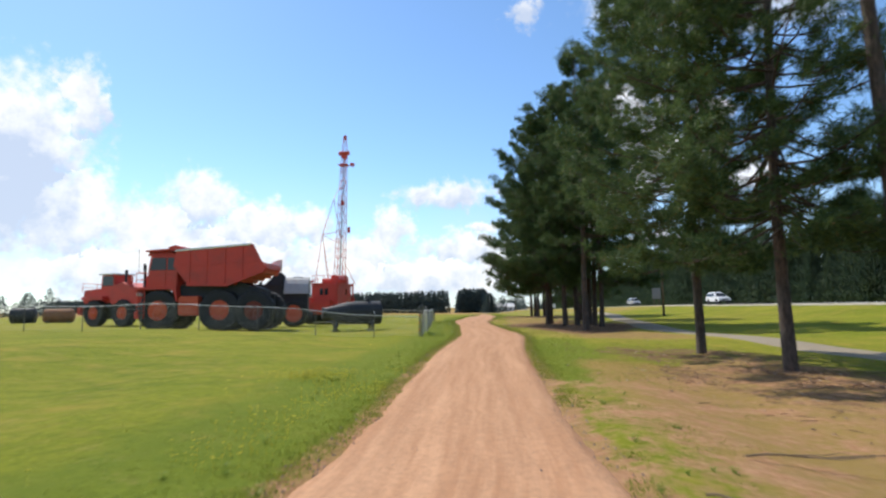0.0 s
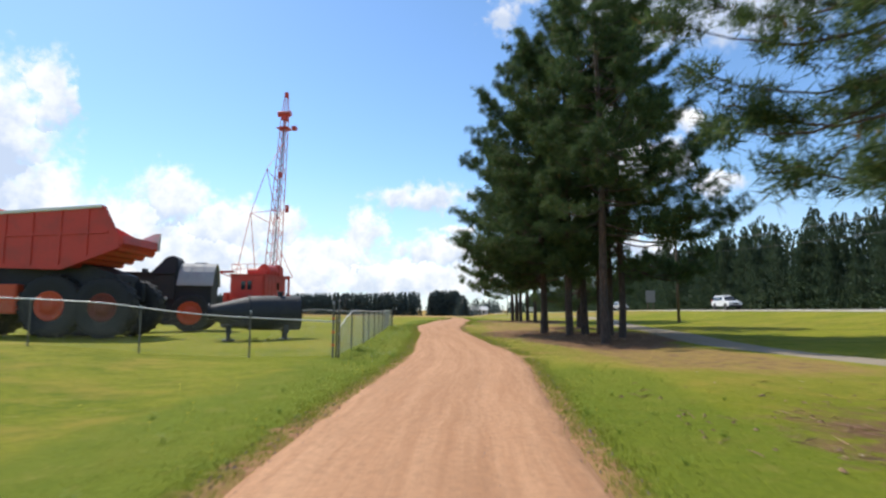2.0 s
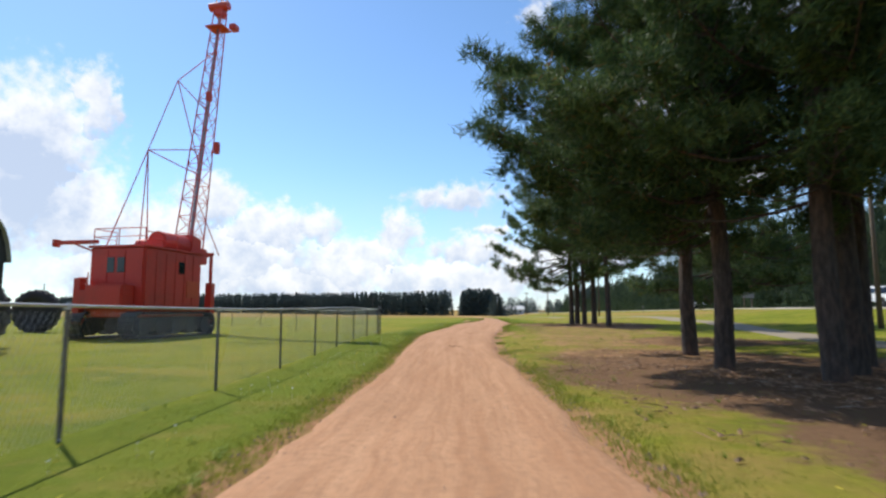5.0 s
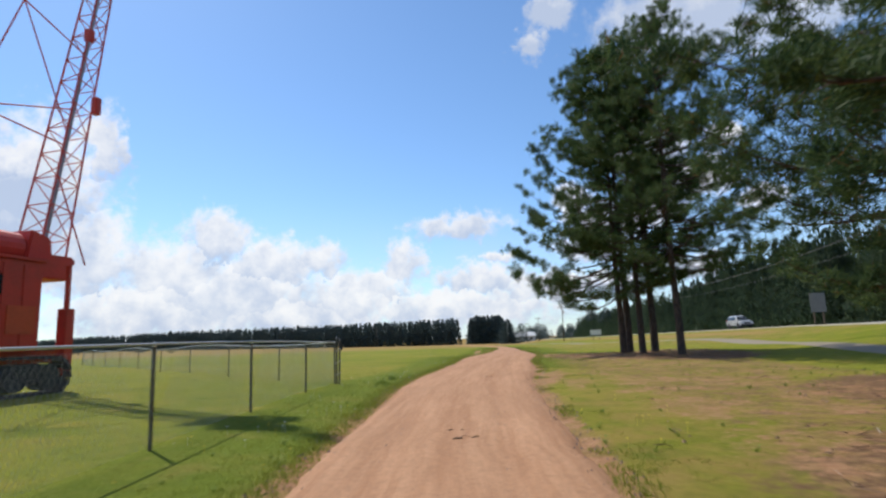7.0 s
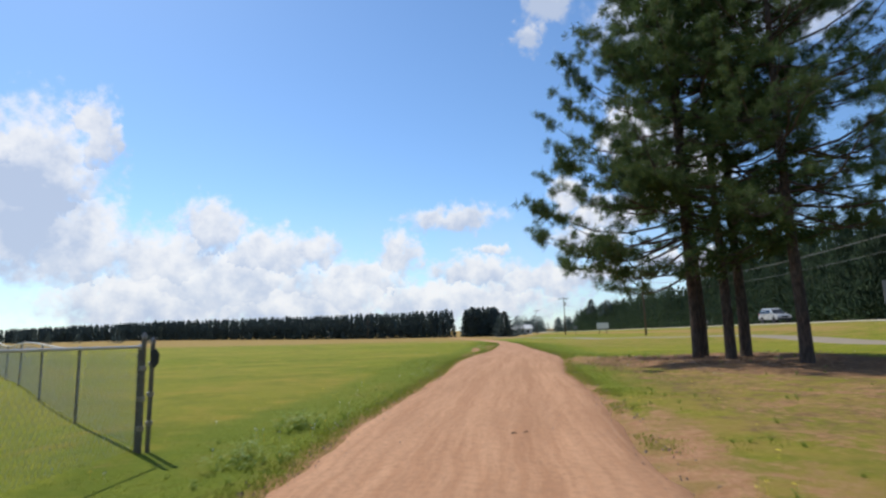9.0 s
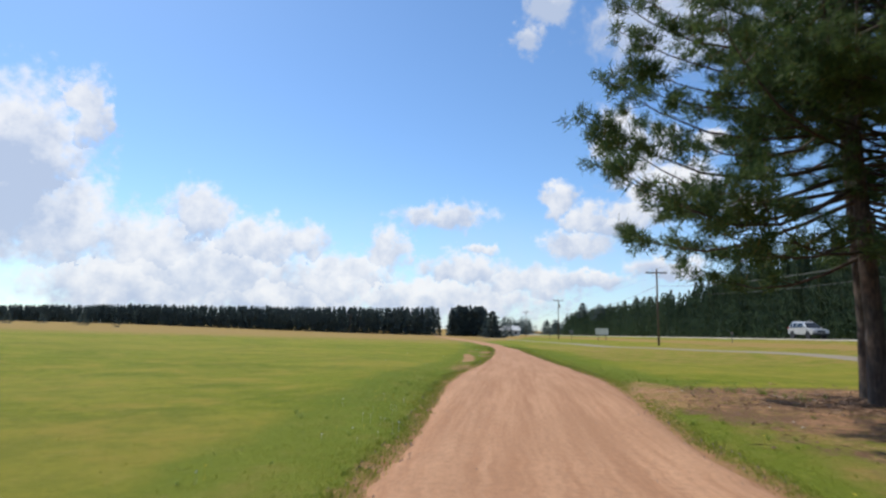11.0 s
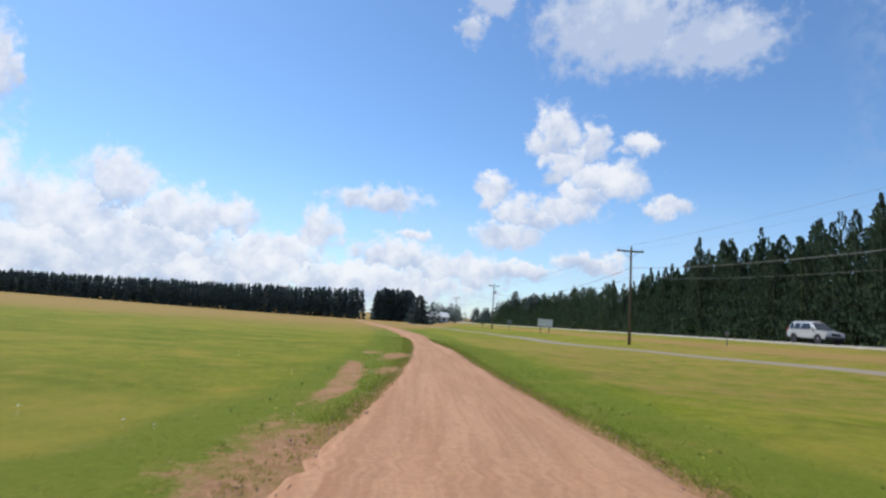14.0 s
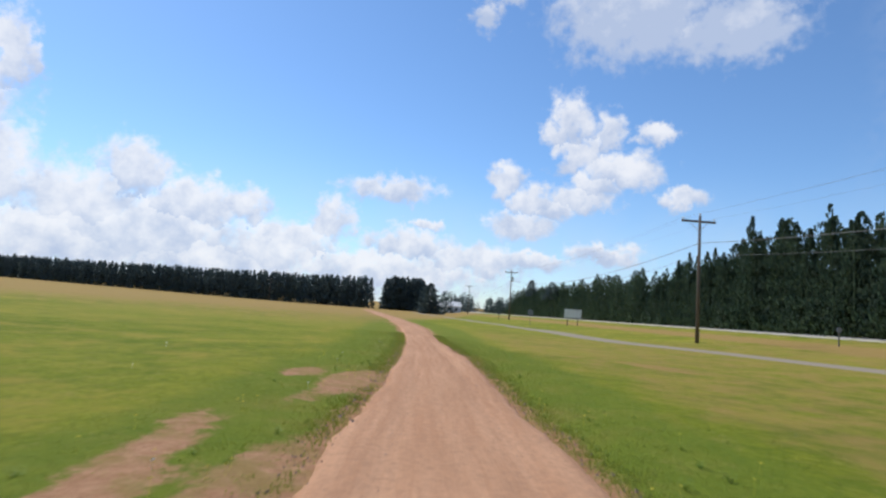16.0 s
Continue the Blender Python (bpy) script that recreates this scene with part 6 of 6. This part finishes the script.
def weeds():
    """Low leafy weeds at the verges."""
    rng = np.random.default_rng(31)
    verts, faces = [], []
    spots = []
    for k in range(420):
        y = rng.uniform(2, 112)
        mid, half = road_mid(np.array(y))
        s = rng.choice([-1, 1])
        spots.append((float(mid + s * (half + abs(rng.normal()) * 0.9 + 0.15)), y, rng.uniform(0.04, 0.10)))
    spots += [(-2.4 + rng.normal() * 0.8, 75.6 + rng.normal() * 0.5, rng.uniform(0.1, 0.24)) for k in range(26)]
    spots += [(-2.95 + rng.normal() * 0.09, 29.15 + rng.normal() * 0.10, rng.uniform(0.10, 0.2)) for k in range(14)]
    spots += [(-2.6 + rng.normal() * 0.2, 28.8 + rng.normal() * 0.3, rng.uniform(0.08, 0.16)) for k in range(12)]
    spots += [(-10.2 + rng.normal() * 1.0, 35.7 + rng.normal() * 0.45, rng.uniform(0.1, 0.2)) for k in range(34)]
    spots += [(-8.02 + rng.normal() * 0.22, 57.9 + rng.normal() * 0.22, rng.uniform(0.1, 0.22)) for k in range(12)]
    spots += [(-8.6 + rng.normal() * 0.3, 60.2 + rng.normal() * 0.3, rng.uniform(0.12, 0.26)) for k in range(14)]
    spots += [(-2.2 + rng.normal() * 0.35, 27.3 + rng.normal() * 0.5, rng.uniform(0.1, 0.2)) for k in range(14)]
    spots += [(-0.85 + rng.normal() * 0.45, 10.6 + rng.normal() * 0.45, rng.uniform(0.06, 0.12)) for k in range(12)]
    for k in range(170):
        y = rng.uniform(54, 80)
        mid, half = road_mid(np.array(y))
        x = float(mid + half + rng.uniform(0.4, 9.0))
        if noise.noise((x * 0.7, y * 0.7, 2.0)) > -0.1:
            spots.append((x, y, rng.uniform(0.035, 0.11)))
    for x, y, size in spots:
        if bare_ground(x, y) > 0.5:
            continue
        g = lie(x, y)
        for j in range(20):
            a = rng.uniform(0, 2 * math.pi)
            up = rng.uniform(0.2, 1.0)
            r = size * rng.uniform(0.4, 1.0)
            c = Vector((x + r * math.cos(a) * 0.8, y + r * math.sin(a) * 0.8, g + size * up))
            d = Vector((math.cos(a), math.sin(a), rng.uniform(-0.3, 0.6))).normalized() * size * 0.2
            s = Vector((-math.sin(a), math.cos(a), 0)) * size * 0.075
            k = len(verts)
            verts += [tuple(c - d), tuple(c + s), tuple(c + d), tuple(c - s)]
            faces.append((k, k + 1, k + 2, k + 3))
            k = len(verts)
            verts += [(x, y, g - 0.01), (x + 0.006, y, g - 0.01), tuple(c)]
            faces.append((k, k + 1, k + 2))
    tagged(new("weeds", quick("weeds", verts, faces, WEED)), "low leafy green weeds along the verges", "weeds", kind="stuff")


def pebbles():
    rng = np.random.default_rng(13)
    verts, faces = [], []
    for k in range(5200):
        y = rng.uniform(2, 110)
        mid, half = road_mid(np.array(y))
        u = np.clip(rng.normal() * 0.8, -1.15, 1.15) if rng.uniform() < 0.5 else rng.choice([-1, 1]) * rng.uniform(0.8, 1.2)
        x = float(mid + half * u)
        r = rng.uniform(0.006, 0.016) * (1.7 if rng.uniform() < 0.06 else 1)
        g = lie(x, y) + 0.012
        b = len(verts)
        for q in range(5):
            a = 2 * math.pi * q / 5 + rng.uniform(0, 1)
            verts.append((x + r * math.cos(a) * rng.uniform(0.7, 1.2), y + r * math.sin(a), g))
        verts.append((x, y, g + r * rng.uniform(0.6, 1.0) + 0.012))
        faces += [(b + q, b + (q + 1) % 5, b + 5) for q in range(5)]
    stone = worn("road_stones", (0.28, 0.2, 0.16), (0.14, 0.1, 0.08), 0.9, 0.0, 3.0, 0.9)
    tagged(new("pebbles", quick("pebbles", verts, faces, stone)), "small loose stones on the dirt road", "stones", kind="stuff")


def pine_litter():
    """Fallen needles, twigs and bark flakes on the ground under the pines."""
    rng = np.random.default_rng(41)
    verts, faces = [], []
    for px, py in PINES:
        for k in range(700):
            r, a = abs(rng.normal()) * 2.6, rng.uniform(0, 2 * math.pi)
            x, y = px + r * math.cos(a) - 0.6, py + r * math.sin(a) - 0.5
            mid, half = road_mid(np.array(y))
            if x < float(mid + half) + 0.7 or noise.noise((x * 0.8, y * 0.8, 6.0)) < -0.1:
                continue
            g = lie(x, y)
            long, wide = (rng.uniform(0.10, 0.34), rng.uniform(0.006, 0.014)) if rng.uniform() < 0.6 else (rng.uniform(0.03, 0.08), rng.uniform(0.02, 0.05))
            t = rng.uniform(0, math.pi)
            d, w = Vector((math.cos(t), math.sin(t), rng.uniform(-0.05, 0.12))) * long / 2, Vector((-math.sin(t), math.cos(t), 0)) * wide / 2
            c = Vector((x, y, g + 0.012 + rng.uniform(0, 0.03)))
            b = len(verts)
            verts += [tuple(c - d - w), tuple(c + d - w), tuple(c + d + w), tuple(c - d + w), tuple(c + Vector((0, 0, 0.5 * wide + 0.006)))]
            faces += [(b, b + 1, b + 4), (b + 1, b + 2, b + 4), (b + 2, b + 3, b + 4), (b + 3, b, b + 4)]
    tagged(new("pine_litter", quick("pine_litter", verts, faces, LITTER)), "fallen brown needles, twigs and bark under the pines", "litter", kind="stuff")


def stick(x, y, turn, long, r, seed, fork, label):
    rng = np.random.default_rng(seed)
    g = lie(x, y) + r + 0.02
    t = thing("fallen_branch", Matrix.Translation((x, y, g)) @ pose(0, 0, 0, 0, 0, turn), label, "branch")
    line = [(long * q, 0.12 * long * math.sin(2.2 * q + seed), 0.015 * math.sin(9 * q)) for q in np.linspace(0, 1, 8)]
    wood = worn("dry_wood", (0.22, 0.15, 0.09), (0.1, 0.07, 0.05), 0.9, 0.0, 4.0, 0.8)
    part("stem", Shape().tube(line, [r * (1 - 0.6 * q) for q in np.linspace(0, 1, 8)], 6), wood, t)
    for k in range(fork):
        p = Vector(line[2 + k])
        a = rng.uniform(0.5, 1.1) * rng.choice([-1, 1])
        part("twig", Shape().tube([p, p + Vector((math.cos(a), math.sin(a), 0.1)) * long * 0.22, p + Vector((math.cos(a * 0.7), math.sin(a * 0.7), 0.12)) * long * 0.4], [r * 0.5, r * 0.35, r * 0.15], 5), wood, t)


def wild_flowers(name, tint, spots, label):
    """Tiny flower heads on thin stems among the grass."""
    rng = np.random.default_rng(len(spots))
    verts, faces = [], []
    for x, y in spots:
        g = lie(x, y)
        h = rng.uniform(0.05, 0.14)
        r = rng.uniform(0.010, 0.018)
        k = len(verts)
        verts += [(x + r * math.cos(a), y + r * math.sin(a), g + h + 0.004 * math.cos(3 * a)) for a in np.linspace(0, 2 * math.pi, 7)[:-1]] + [(x, y, g + h + 0.012)]
        faces += [(k + q, k + (q + 1) % 6, k + 6) for q in range(6)]
        k = len(verts)
        verts += [(x - 0.002, y, g - 0.01), (x + 0.002, y, g - 0.01), (x, y, g + h)]
        faces.append((k, k + 1, k + 2))
    tagged(new(name, quick(name, verts, faces, tint)), label, "flowers", kind="stuff")


def verge_spots(seed, count, y0, y1, side, wide):
    rng = np.random.default_rng(seed)
    out = []
    while len(out) < count:
        y = rng.uniform(y0, y1)
        mid, half = road_mid(np.array(y))
        off = 0.25 + abs(rng.normal()) * wide
        x = float(mid + side * (half + off))
        if noise.noise((x * 0.9, y * 0.5, 9.0)) > 0.05:
            out.append((x, y))
    return out


def clump_spots(seed, count, x, y, wide):
    rng = np.random.default_rng(seed)
    return [(x + rng.normal() * wide, y + rng.normal() * wide) for k in range(count)]


YELLOW_HEAD = worn("yellow_petals", (0.75, 0.6, 0.04), (0.6, 0.42, 0.03), 0.7)
WHITE_HEAD = worn("white_petals", (0.78, 0.78, 0.72), (0.6, 0.6, 0.5), 0.7)
wild_flowers("yellow_flowers", YELLOW_HEAD, verge_spots(3, 420, 1, 12, -1, 0.8) + clump_spots(9, 420, -0.85, 10.6, 0.45) + verge_spots(4, 160, 12, 112, -1, 1.2) + verge_spots(6, 90, 18, 112, 1, 1.0), "small yellow wild flowers along the verge")
wild_flowers("white_clover", WHITE_HEAD, verge_spots(5, 110, 26, 75, -1, 1.1) + verge_spots(8, 20, 75, 112, -1, 2.5), "small white clover heads along the verge")
stick(5.9, 5.6, 20, 1.3, 0.014, 2, 3, "thin crooked dry branch lying on bare soil")
stick(5.2, 4.3, -30, 0.5, 0.012, 5, 1, "short dry stick lying on bare soil")
stick(-4.0, 49.0, 30, 0.34, 0.014, 4, 2, "short forked yellow-brown stick lying on the dirt road")
stick(-4.2, 49.6, 15, 0.22, 0.010, 7, 0, "small dry twig lying on the dirt road")
stick(-5.4, 59.6, 50, 0.25, 0.010, 8, 0, "small dry twig lying on the dirt road")
grass_tufts()
weeds()
pebbles()
pine_litter()
